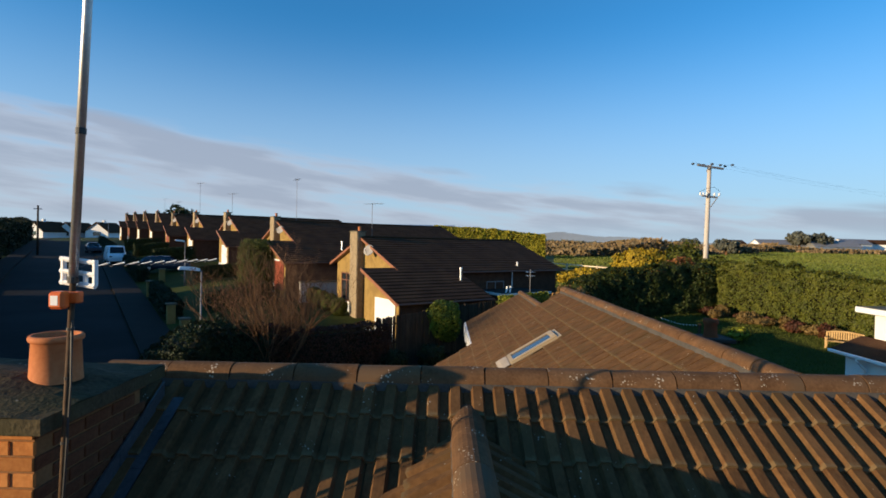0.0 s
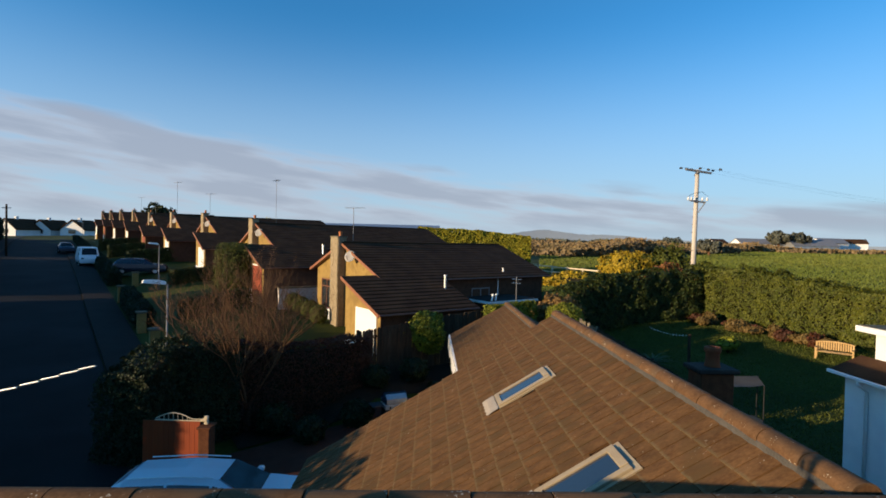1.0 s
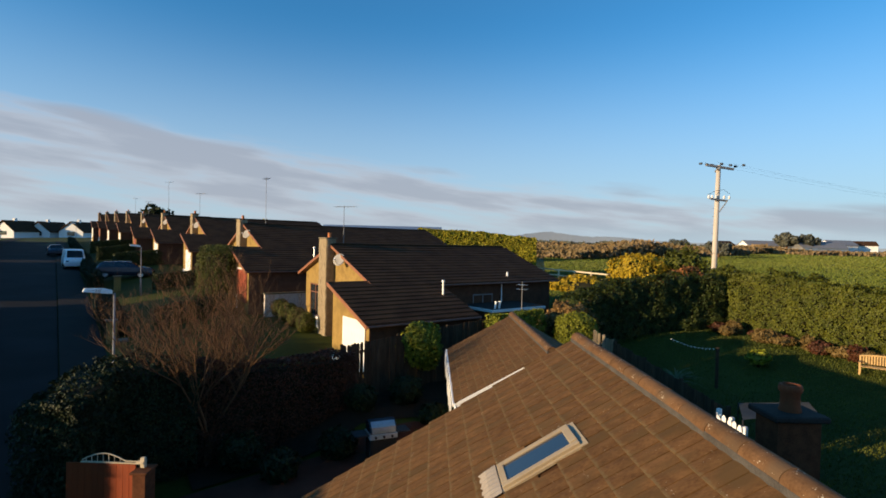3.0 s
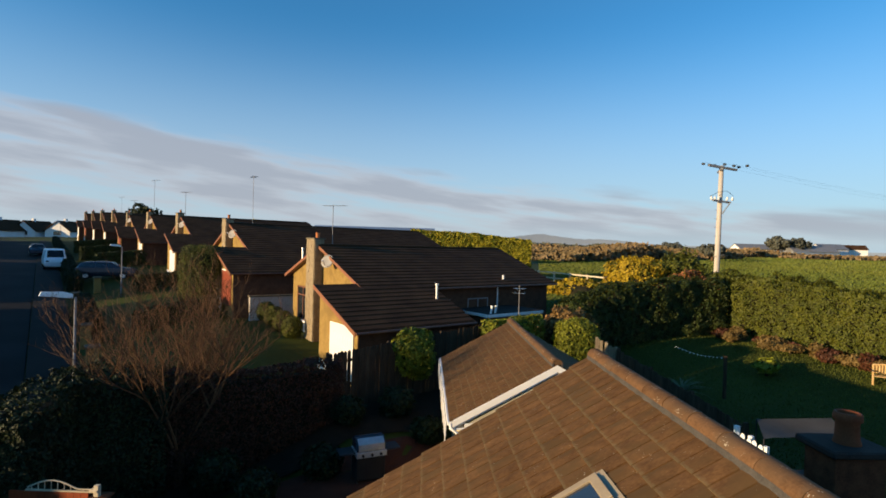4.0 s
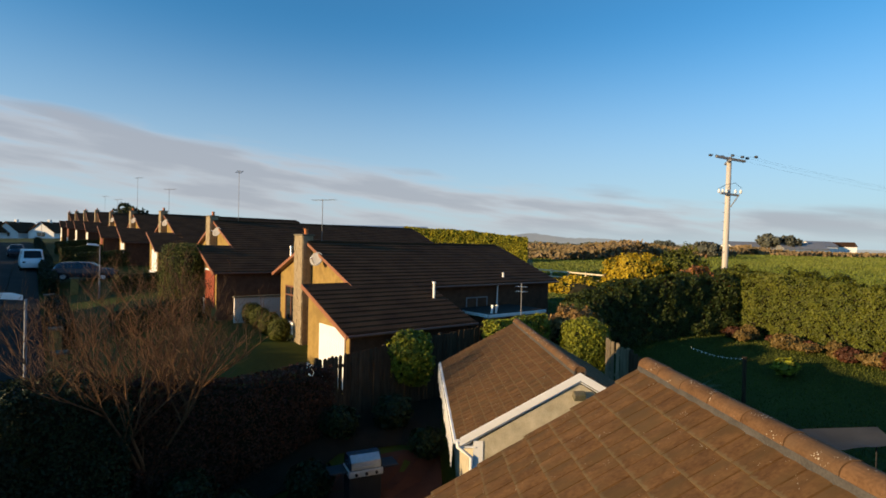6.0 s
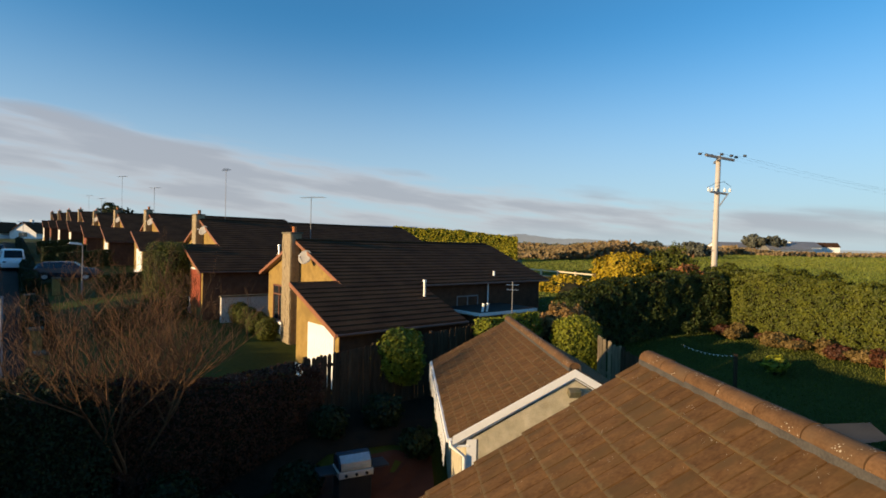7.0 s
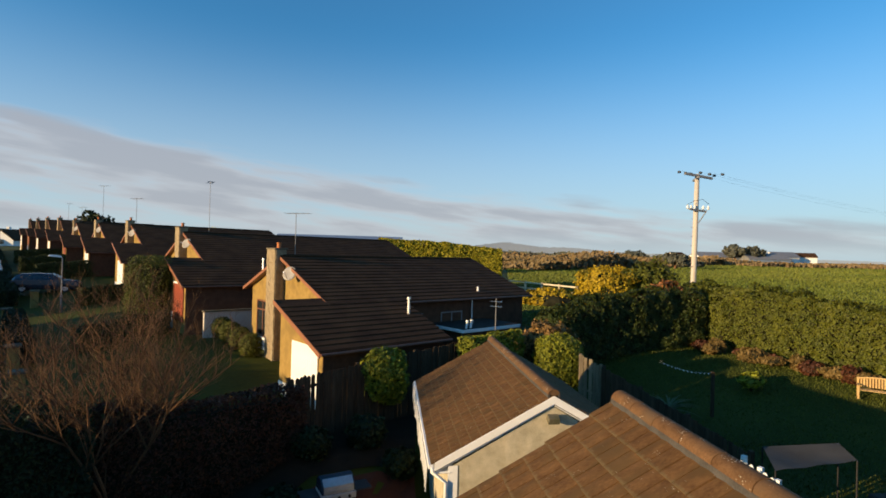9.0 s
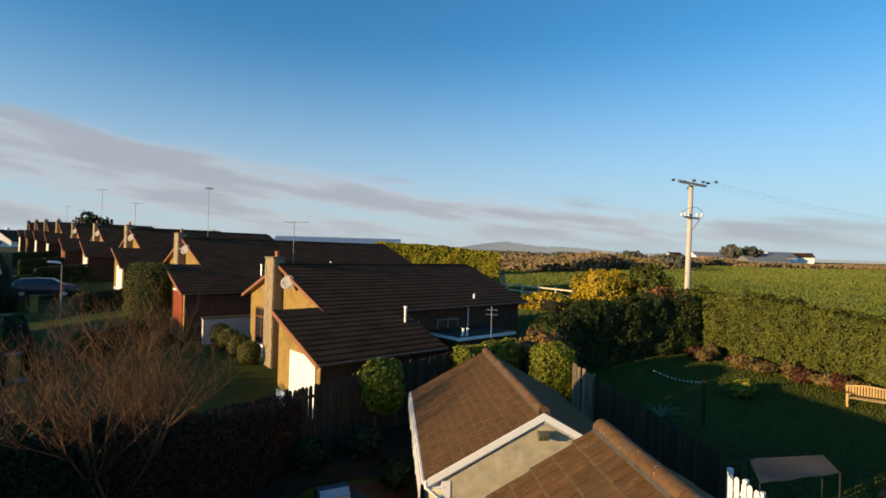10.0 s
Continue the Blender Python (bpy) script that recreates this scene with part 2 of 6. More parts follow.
M_GRASS = material("grass", (0.024, 0.034, 0.004), (0.046, 0.058, 0.008), scale=0.25, fine=6, bump=0.6, c=(0.065, 0.075, 0.014), step=0.05)
M_FIELD = M_GRASS
M_BLADE = leaf_material("grass_blades", (0.046, 0.060, 0.006), (0.085, 0.098, 0.012))
M_MEADOW = leaf_material("meadow_grass", (0.075, 0.105, 0.012), (0.135, 0.15, 0.024), 0.05)
# Aerial haze is mixed into the colour of the far trees.
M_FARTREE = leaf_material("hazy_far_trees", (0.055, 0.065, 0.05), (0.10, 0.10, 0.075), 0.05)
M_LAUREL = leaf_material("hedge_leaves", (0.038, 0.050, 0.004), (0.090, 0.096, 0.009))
# This and the next hedge green have shade darkened into the colour.
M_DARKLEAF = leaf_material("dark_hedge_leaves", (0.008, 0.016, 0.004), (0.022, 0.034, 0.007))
M_SHADELEAF = leaf_material("shade_toned_hedge_leaves", (0.016, 0.028, 0.004), (0.042, 0.054, 0.008))
M_GOLD = leaf_material("golden_leaves", (0.26, 0.18, 0.008), (0.40, 0.28, 0.016))
M_LIME = leaf_material("lime_hedge_leaves", (0.21, 0.19, 0.010), (0.33, 0.28, 0.018))
M_BRIGHTLEAF = leaf_material("bright_bush_leaves", (0.098, 0.113, 0.007), (0.20, 0.205, 0.015))
M_TOPIARY = leaf_material("topiary_leaves", (0.045, 0.055, 0.006), (0.10, 0.105, 0.012))
M_RUST = leaf_material("rusty_leaves", (0.040, 0.013, 0.006), (0.085, 0.030, 0.012))
M_RUSTY = leaf_material("bright_rusty_leaves", (0.12, 0.045, 0.014), (0.22, 0.09, 0.03))
M_STRAW = leaf_material("straw_stems", (0.085, 0.058, 0.016), (0.17, 0.11, 0.036))
M_DRYSTRAW = leaf_material("dry_straw_stems", (0.15, 0.085, 0.026), (0.27, 0.16, 0.055))
M_TWIG = material("twigs", (0.085, 0.046, 0.024), (0.17, 0.095, 0.05), scale=2, fine=20, bump=0.2, island=0.25)
# Near-black filler colour that stands for shade inside hedges and bushes.
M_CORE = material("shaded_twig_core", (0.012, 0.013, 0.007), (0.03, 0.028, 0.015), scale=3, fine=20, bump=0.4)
M_SCRUB = leaf_material("autumn_scrub", (0.10, 0.078, 0.034), (0.22, 0.145, 0.068), scale=0.12)
# Hill colour carries the blue of distance haze.
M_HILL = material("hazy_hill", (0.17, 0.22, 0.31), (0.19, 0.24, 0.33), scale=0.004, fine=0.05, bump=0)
M_SILVER = material("silver_car_paint", (0.62, 0.65, 0.70), (0.66, 0.69, 0.73), rough=0.22, metal=0.1, bump=0)
M_VANWHITE = material("white_van_paint", (0.72, 0.73, 0.74), (0.78, 0.79, 0.8), rough=0.3, bump=0)
M_DARKCAR = material("dark_car_paint", (0.02, 0.03, 0.05), (0.03, 0.04, 0.06), rough=0.25, metal=0.2, bump=0)
M_TYRE = material("rubber", (0.012, 0.012, 0.012), (0.025, 0.025, 0.025), rough=0.9, bump=0.2)
M_CANVAS = material("grey_canvas", (0.050, 0.049, 0.047), (0.078, 0.077, 0.074), scale=1.5, fine=60, bump=0.2)
M_DISH = material("grey_dish", (0.27, 0.25, 0.23), (0.34, 0.32, 0.29), rough=0.55, bump=0.05)
M_SPIKE = leaf_material("spiky_leaves", (0.06, 0.08, 0.035), (0.13, 0.15, 0.075))
M_DARKRED = material("dark_red_brick", (0.08, 0.03, 0.015), (0.15, 0.06, 0.028), scale=8, fine=45, bump=0.5)
M_MOSSCEMENT = material("mossy_cement", (0.035, 0.028, 0.016), (0.085, 0.066, 0.036), scale=5, fine=40, bump=0.8, c=(0.05, 0.045, 0.02), step=0.02, spots=(0.30, 0.27, 0.2), spot_scale=22, spot_size=0.1)
M_DARKCEMENT = material("dark_cement", (0.025, 0.022, 0.02), (0.05, 0.044, 0.038), bump=0.4)
M_CABLE = M_BLACK
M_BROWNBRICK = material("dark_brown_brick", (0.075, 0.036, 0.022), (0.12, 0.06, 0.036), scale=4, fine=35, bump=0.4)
M_SHADERENDER = material("shade_greyed_render", (0.48, 0.43, 0.39), (0.60, 0.55, 0.50), scale=1.5, fine=60, bump=0.4)
M_GREYMETAL = material("dull_grey_metal", (0.16, 0.16, 0.165), (0.24, 0.24, 0.245), rough=0.6, bump=0.1)


# ---------------------------------------------------------------- mesh tools
class Shape:
    """Gathers vertices and faces of one part."""

    def __init__(self):
        self.v, self.f = [], []

    def add(self, verts, faces):
        k = len(self.v)
        self.v += [tuple(q) for q in verts]
        self.f += [tuple(i + k for i in q) for q in faces]
        return self

    def box(self, a, b, m=None):
        (x0, y0, z0), (x1, y1, z1) = a, b
        p = [Vector(q) for q in ((x0, y0, z0), (x1, y0, z0), (x1, y1, z0), (x0, y1, z0), (x0, y0, z1), (x1, y0, z1), (x1, y1, z1), (x0, y1, z1))]
        if m:
            p = [m @ q for q in p]
        return self.add(p, [(3, 2, 1, 0), (4, 5, 6, 7), (0, 1, 5, 4), (1, 2, 6, 5), (2, 3, 7, 6), (3, 0, 4, 7)])

    def prism(self, ring, shift):
        """A flat ring of points pushed along shift."""
        n = len(ring)
        a = [Vector(q) for q in ring]
        s = Vector(shift)
        return self.add(a + [q + s for q in a],
                        [tuple(range(n))[::-1], tuple(range(n, 2 * n))] + [(i, (i + 1) % n, (i + 1) % n + n, i + n) for i in range(n)])

    def tube(self, pts, radii, sides=8, caps=True):
        pts = [Vector(q) for q in pts]
        if not hasattr(radii, "__len__"):
            radii = [radii] * len(pts)
        k = len(self.v)
        for i, q in enumerate(pts):
            d = (pts[min(i + 1, len(pts) - 1)] - pts[max(i - 1, 0)]).normalized()
            s = d.orthogonal().normalized() if abs(d.z) > 0.95 else d.cross(Vector((0, 0, 1))).normalized()
            t = d.cross(s)
            for j in range(sides):
                a = 2 * math.pi * j / sides
                self.v.append(tuple(q + radii[i] * (math.cos(a) * s + math.sin(a) * t)))
        for i in range(len(pts) - 1):
            for j in range(sides):
                a, b = k + i * sides + j, k + i * sides + (j + 1) % sides
                self.f.append((a, b, b + sides, a + sides))
        if caps:
            self.f.append(tuple(k + j for j in range(sides))[::-1])
            self.f.append(tuple(k + (len(pts) - 1) * sides + j for j in range(sides)))
        return self

    def lathe(self, profile, centre=(0, 0, 0), sides=20):
        k, c = len(self.v), Vector(centre)
        for r, z in profile:
            for j in range(sides):
                a = 2 * math.pi * j / sides
                self.v.append((c.x + r * math.cos(a), c.y + r * math.sin(a), c.z + z))
        for i in range(len(profile) - 1):
            for j in range(sides):
                a, b = k + i * sides + j, k + i * sides + (j + 1) % sides
                self.f.append((a, b, b + sides, a + sides))
        return self

    def mesh(self, name, mat, bevel=0.0, smooth=False):
        me = bpy.data.meshes.new(name)
        me.from_pydata(self.v, [], self.f)
        bm = bmesh.new()
        bm.from_mesh(me)
        bmesh.ops.recalc_face_normals(bm, faces=bm.faces)
        if bevel:
            bmesh.ops.bevel(bm, geom=bm.edges[:], offset=bevel, segments=1, affect="EDGES", clamp_overlap=True)
        bm.to_mesh(me)
        bm.free()
        if smooth:
            me.shade_smooth()
        me.materials.append(mat)
        return me


def part(name, shape, mat, parent=None, label="", bevel=0.0, smooth=False, m=None):
    me = shape if isinstance(shape, bpy.types.Mesh) else shape.mesh(name, mat, bevel, smooth)
    ob = new(name, me)
    ob.parent = parent
    if m is not None:
        ob.matrix_basis = m
    return tagged(ob, label)


def thing(name, label, category, m=None, group="", kind=""):
    ob = new(name)
    ob.empty_display_size = 0.2
    if m is not None:
        ob.matrix_basis = m
    return tagged(ob, label, category, group, kind)


def array_mesh(name, v, f, mat):
    me = bpy.data.meshes.new(name)
    me.from_pydata(v.tolist() if hasattr(v, "tolist") else v, [], f.tolist() if hasattr(f, "tolist") else f)
    me.materials.append(mat)
    return me


def leaves(centres, normals, size, rng, length=1.6):
    """One small folded leaf for each centre, turned about its normal at random."""
    n = len(centres)
    d = normals + rng.normal(0, 0.55, (n, 3))
    d /= np.linalg.norm(d, axis=1, keepdims=True) + 1e-9
    r = rng.normal(0, 1, (n, 3))
    s = np.cross(d, r)
    s /= np.linalg.norm(s, axis=1, keepdims=True) + 1e-9
    t = np.cross(d, s)
    k = size * rng.uniform(0.6, 1.35, (n, 1))
    a = centres + s * k * length * 0.5
    b = centres + t * k * 0.5 + d * k * 0.12
    c = centres - s * k * length * 0.5
    e = centres - t * k * 0.5 + d * k * 0.12
    v = np.stack([a, b, c, e], 1).reshape(-1, 3)
    i = np.arange(n)[:, None] * 4
    return v, np.concatenate([i, i + 1, i + 2, i + 3], 1)

# ---------------------------------------------------------------- the lie of the land
U, V = Vector((0.584, -0.811, 0)), Vector((0.811, 0.584, 0))    # down the street; from the street into the plots


def smooth(a, b, x):
    t = np.clip((x - a) / (b - a), 0, 1)
    return t * t * (3 - 2 * t)


def street(x, y):
    """Metres up the street and across it from its near kerb."""
    return -(x * 0.584 - y * 0.811) - 16.84, x * 0.811 + y * 0.584 - 2.27


def land(x, y):
    x, y = np.asarray(x, float), np.asarray(y, float)
    s, w = street(x, y)
    road = -0.35 + np.where(s < 0, 0.02 * np.maximum(s, -40), np.where(s < 45, 0.06 * s, 2.7 + 0.029 * (np.minimum(s, 112) - 45)))
    r = np.hypot(x, y)
    z = road + 0.8 * smooth(2.5, 9, w)
    field = np.interp(r, [0, 26, 34, 42, 70, 120, 250, 900], [0.4, 0.45, 1.5, 2.0, 2.7, 3.8, 5.0, 5.6])
    k = smooth(16, 27, w)
    z = z * (1 - k) + field * k
    own = smooth(-8.5, -6.5, x) * (1 - smooth(6.5, 8.5, x)) * (1 - smooth(19.3, 21.6, y + 0.72 * np.minimum(-x, 0)))
    z = z * (1 - own) - 0.4 * own
    return z


def ground_z(x, y):
    return float(land(x, y))


def axis(near, step, far):
    a = list(np.arange(-near, near + step / 2, step))
    d = step
    while a[-1] < far:
        d *= 1.25
        a.append(a[-1] + d)
    b = [-q for q in a[::-1] if q > near + 1e-6]
    return np.array(b + a)


gx, gy = axis(40, 0.8, 3800), axis(40, 0.8, 3800) + 20
X, Y = np.meshgrid(gx, gy)
Z = land(X, Y) + 0.03 * np.sin(X * 1.3 + 2 * np.sin(Y * 0.7)) * smooth(20, 40, np.hypot(X, Y - 20))
nx, ny = len(gx), len(gy)
i = (np.arange(ny - 1)[:, None] * nx + np.arange(nx - 1)).reshape(-1, 1)
ground = new("ground", array_mesh("ground", np.stack([X, Y, Z], -1).reshape(-1, 3), np.concatenate([i, i + 1, i + nx + 1, i + nx], 1), M_GRASS))
ground.data.shade_smooth()
tagged(ground, "green winter grass over gently rising plots and fields", "ground", kind="structure")


def strip(name, w0, w1, s0, s1, lift, mat, label, category, kind="structure", depth=0.2):
    """A strip along the street that follows the land."""
    sh = Shape()
    ss = np.arange(s0, s1 + 0.01, 2.0)
    o = (-8.0, 15.0)
    ww = np.linspace(w0, w1, 5)
    for sv in ss:
        for wv in ww:
            x, y = o[0] - 0.584 * sv + 0.811 * wv, o[1] + 0.811 * sv + 0.584 * wv
            sh.v.append((x, y, ground_z(x, y) + lift))
    for a in range(len(ss) - 1):
        for b in range(4):
            k = a * 5 + b
            sh.f.append((k, k + 1, k + 6, k + 5))
    n = len(sh.v)
    for a in range(len(ss) - 1):
        for b in (0, 4):
            p, q = sh.v[a * 5 + b], sh.v[(a + 1) * 5 + b]
            m = len(sh.v)
            sh.v += [(p[0], p[1], p[2] - depth), (q[0], q[1], q[2] - depth)]
            sh.f.append((a * 5 + b, (a + 1) * 5 + b, m + 1, m))
    ob = part(name, sh, mat)
    return tagged(ob, label, category, kind=kind)


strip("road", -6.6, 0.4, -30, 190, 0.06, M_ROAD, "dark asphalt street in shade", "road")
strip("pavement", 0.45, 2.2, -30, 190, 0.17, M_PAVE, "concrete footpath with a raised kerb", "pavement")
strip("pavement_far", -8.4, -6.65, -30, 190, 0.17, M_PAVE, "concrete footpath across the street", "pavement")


def slab(name, ring, lift, mat, label, category):
    """A thin surface over the land inside a convex ring."""
    sh = Shape()
    c = np.mean(ring, 0)
    rings = []
    for k in np.linspace(1, 0.05, 7):
        row = []
        for a in range(len(ring)):
            p, q = np.array(ring[a]), np.array(ring[(a + 1) % len(ring)])
            for t in np.linspace(0, 1, 6)[:-1]:
                e = c + (p + (q - p) * t - c) * k
                row.append(len(sh.v))
                sh.v.append((e[0], e[1], ground_z(*e) + lift))
        rings.append(row)
    for a, b in zip(rings, rings[1:]):
        for j in range(len(a)):
            sh.f.append((a[j], a[(j + 1) % len(a)], b[(j + 1) % len(a)], b[j]))
    sh.f.append(tuple(rings[-1]))
    return tagged(part(name, sh, mat), label, category, kind="structure")


slab("driveway", [(-7.2, 8.0), (1.0, 8.0), (1.0, 21.0), (-1.6, 20.4), (-7.2, 15.4)], 0.05, M_DRIVE, "reddish gravel drive in front of the garage", "driveway")
slab("garden_bed", [(-1.8, 20.6), (1.0, 21.1), (1.2, 24.4), (-3.4, 24.2), (-6.6, 18.6), (-5.6, 17.0)], 0.06, M_SOIL, "dark bare soil of the planting bed", "soil")


# ---------------------------------------------------------------- plants
def hedge(name, label, path, width, tops, mat, leaf=0.09, per_m2=220, lump=0.18, seed=1, category="hedge", base=None, rounded=0.25):
    """A clipped hedge along a line: a shade-dark core and leaves all over it."""
    rng = np.random.default_rng(seed)
    path = [np.array(p, float) for p in path]
    ob = thing(name, label, category)
    core = Shape()
    pts, nrm = [], []
    last = len(path) - 2
    for seg, ((p, q), (ta, tb)) in enumerate(zip(zip(path, path[1:]), zip(tops, tops[1:]))):
        d = q - p
        ln = np.linalg.norm(d)
        d = d / ln
        side = np.array([-d[1], d[0]])
        n = int(per_m2 * ln * (width + 2 * 2.4))
        t = rng.uniform(-0.02, 1.02, n)
        k = rng.uniform(0, 1, n)
        xy = p + np.outer(t, q - p)
        top = ta + (tb - ta) * t
        low = (land(xy[:, 0], xy[:, 1]) if base is None else np.full(n, base)) + 0.02
        h = top - low
        prof = k * (2 * h + width)
        lat = np.where(prof < h, -width / 2, np.where(prof < h + width, prof - h - width / 2, width / 2))
        zz = np.where(prof < h, low + prof, np.where(prof < h + width, top, low + 2 * h + width - prof))
        # round the shoulders
        edge = np.clip((zz - (top - rounded)) / rounded, 0, 1)
        lat = lat * (1 - 0.35 * rounded / width * 2 * edge * (np.abs(lat) > width * 0.35))
        c = np.concatenate([xy + np.outer(lat, side), zz[:, None]], 1)
        nv = np.zeros((n, 3))
        sd = np.where(prof < h, -1.0, np.where(prof < h + width, 0, 1.0))
        nv[:, :2] = np.outer(sd, side)
        nv[:, 2] = np.where(sd == 0, 1.0, 0.25)
        wave = np.array([noise.noise(Vector(q) * 0.9) + 0.6 * noise.noise(Vector(q) * 2.7) for q in c])
        c = c + nv * (wave * lump + rng.normal(0, 0.03, n))[:, None]
        pts.append(c)
        nrm.append(nv)
        for end, e, te in ((seg == 0, p - d * 0.02, ta), (seg == last, q + d * 0.02, tb)):
            if end:
                low1 = ground_z(*e) if base is None else base
                k1 = int(per_m2 * width * (te - low1) * 1.1)
                z1 = rng.uniform(low1, te, k1)
                l1 = rng.uniform(-width / 2, width / 2, k1) * (1 - 0.25 * np.clip((z1 - te + rounded) / rounded, 0, 1))
                sg = -1 if (seg == 0 and te == ta and np.allclose(e, p - d * 0.02)) else 1
                pts.append(np.concatenate([e + np.outer(l1, side) + rng.normal(0, 0.06, (k1, 1)) * d, z1[:, None]], 1))
                nrm.append(np.tile([sg * d[0], sg * d[1], 0.2], (k1, 1)))
        m = max(2, int(ln / 0.7))
        for a in range(m):
            u0, u1 = a / m, (a + 1) / m
            u0 = max(u0, 0.3 / ln) if seg == 0 else u0
            u1 = min(u1, 1 - 0.3 / ln) if seg == last else u1
            e0, e1 = p + (q - p) * u0, p + (q - p) * u1
            z0 = (min(ground_z(*e0), ground_z(*e1)) if base is None else base) - 0.1
            tz = min(ta + (tb - ta) * u0, ta + (tb - ta) * u1) - 0.12 - 0.7 * lump
            wv = max(0.12, width / 2 - 0.10 - 0.75 * lump)
            core.prism([(*(e0 - side * wv), z0), (*(e0 + side * wv), z0), (*(e0 + side * wv * 0.85), tz), (*(e0 - side * wv * 0.85), tz)], (*(e1 - e0), 0))
    part("shaded_core", core, M_CORE, ob)
    v, f = leaves(np.concatenate(pts), np.concatenate(nrm), leaf, rng)
    part("foliage", array_mesh("foliage", v, f, mat), mat, ob)
    return ob


def bush(name, label, centre, radii, mat, leaf=0.08, count=3500, square=2.0, lump=0.25, seed=1, category="bush", base=None):
    """A rounded or clipped bush; square above 2 makes it boxier."""
    rng = np.random.default_rng(seed)
    cx, cy, cz = centre
    d = rng.normal(0, 1, (count, 3))
    d /= np.linalg.norm(d, axis=1, keepdims=True)
    k = (np.abs(d) ** square).sum(1) ** (-1 / square)
    wave = np.array([noise.noise(Vector(q) * 2.2 + Vector((seed * 3.1, 0, 0))) + 0.5 * noise.noise(Vector(q) * 6) for q in d])
    rad = k * (1 + lump * wave) * rng.uniform(0.82, 1.04, count)
    c = d * rad[:, None] * np.array(radii) + np.array(centre)
    g = ground_z(cx, cy) if base is None else base
    c[:, 2] = np.maximum(c[:, 2], g + 0.03)
    ob = thing(name, label, category)
    core = Shape()
    rows = 7
    prof = [(0.02, -radii[2] * 0.86)] + [(max(0.02, radii[0] * 0.74 * (1 - abs(q) ** square) ** (1 / square)), radii[2] * 0.8 * q) for q in np.linspace(-0.9, 0.95, rows)] + [(0.01, radii[2] * 0.8)]
    core.lathe([(r, z) for r, z in prof], centre, 12)
    core.tube([(cx, cy, g - 0.05), (cx, cy, cz)], [0.07, 0.05], 6)
    part("shaded_core", core, M_CORE, ob)
    v, f = leaves(c, d, leaf, rng)
    part("foliage", array_mesh("foliage", v, f, mat), mat, ob)
    return ob


# ---------------------------------------------------------------- roof tiles
def tile_mesh(name, mat, w=0.30, g=0.335, lap=0.075, ribs=True):
    """One interlocking concrete tile: x across, y up the slope, z out; its lower edge lies proud on the course below."""
    sh = Shape()
    if ribs:
        prof = [(0.0, 0.0), (0.045, 0.0), (0.062, 0.040), (0.125, 0.040), (0.142, 0.0), (0.195, 0.0), (0.212, 0.040), (0.275, 0.040), (0.292, 0.0), (0.3, 0.0)]
    else:
        prof = [(0.0, -0.012), (0.009, -0.012), (0.012, 0.006), (0.15, 0.012), (0.288, 0.007), (0.291, -0.012), (0.3, -0.012)]
    prof = [(x * w / 0.3, z) for x, z in prof]
    n = len(prof)
    for y, lift in ((-lap, 0.030 if ribs else 0.024), (g, 0.008)):
        for x, z in prof:
            sh.v.append((x, y, lift + z))
    for x, z in prof:
        sh.v.append((x, -lap, 0.006 + z * 0.6))
    for a in range(n - 1):
        sh.f.append((a, a + 1, n + a + 1, n + a))
        sh.f.append((2 * n + a, 2 * n + a + 1, a + 1, a))
    me = bpy.data.meshes.new(name)
    me.from_pydata(sh.v, [], sh.f)
    me.materials.append(mat)
    tile_uv(me, [(x / w, (y + lap) / (g + lap)) for x, y, z in sh.v])
    return me


def tile_uv(me, uv):
    """Lay each tile's own width and length into the mesh's UV map."""
    layer = me.uv_layers.new(name="tile")
    for loop in me.loops:
        layer.data[loop.index].uv = uv[loop.vertex_index]


def roof_tiles(parent, m, cols, rows, ribs, keep, w=0.30, g=0.335, whole=lambda c, r: True, seed=0, limit=300, span=None):
    """Tiles over a slope. m: the frame whose x runs along the eave, y up the slope and z outward. keep: is this tile wanted;
    whole: is it near enough to be a part of its own."""
    rng = random.Random(seed)
    one = tile_mesh("roof_tile", M_TILE, w, g, ribs=ribs)
    src_v = [Vector(v.co) for v in one.vertices]
    src_f = [tuple(p.vertices) for p in one.polygons]
    rest, rest_uv = Shape(), []
    src_uv = [None] * len(src_v)
    for loop in one.loops:
        src_uv[loop.vertex_index] = tuple(one.uv_layers[0].data[loop.index].uv)
    made = 0
    for r in range(rows):
        for c in range(cols):
            if not keep(c * w - (0 if ribs else w / 2 * (r % 2)), r * g):
                continue
            bond = 0 if ribs else w / 2 * (r % 2)
            q = m @ pose(c * w - bond + rng.uniform(-0.003, 0.003), r * g + rng.uniform(-0.005, 0.005), rng.uniform(0, 0.004), rng.uniform(-0.2, 0.2), 0, rng.uniform(-0.4, 0.4))
            x0 = c * w - bond
            cut = span is not None and (x0 < span[0] - 0.001 or x0 + w > span[1] + 0.001)
            if whole(c, r) and made < limit and not cut:
                part("roof_tile", one, M_TILE, parent, m=q)
                made += 1
            else:
                vs = [Vector((min(max(v.x, span[0] - x0), span[1] - x0), v.y, v.z)) for v in src_v] if cut else src_v
                rest.add([q @ v for v in vs], src_f)
                rest_uv += src_uv
    if rest.v:
        me = array_mesh("roof_tiles_far", rest.v, rest.f, M_TILES)
        tile_uv(me, rest_uv)
        tagged(part("roof_tiles_far", me, M_TILES, parent), kind="stuff")


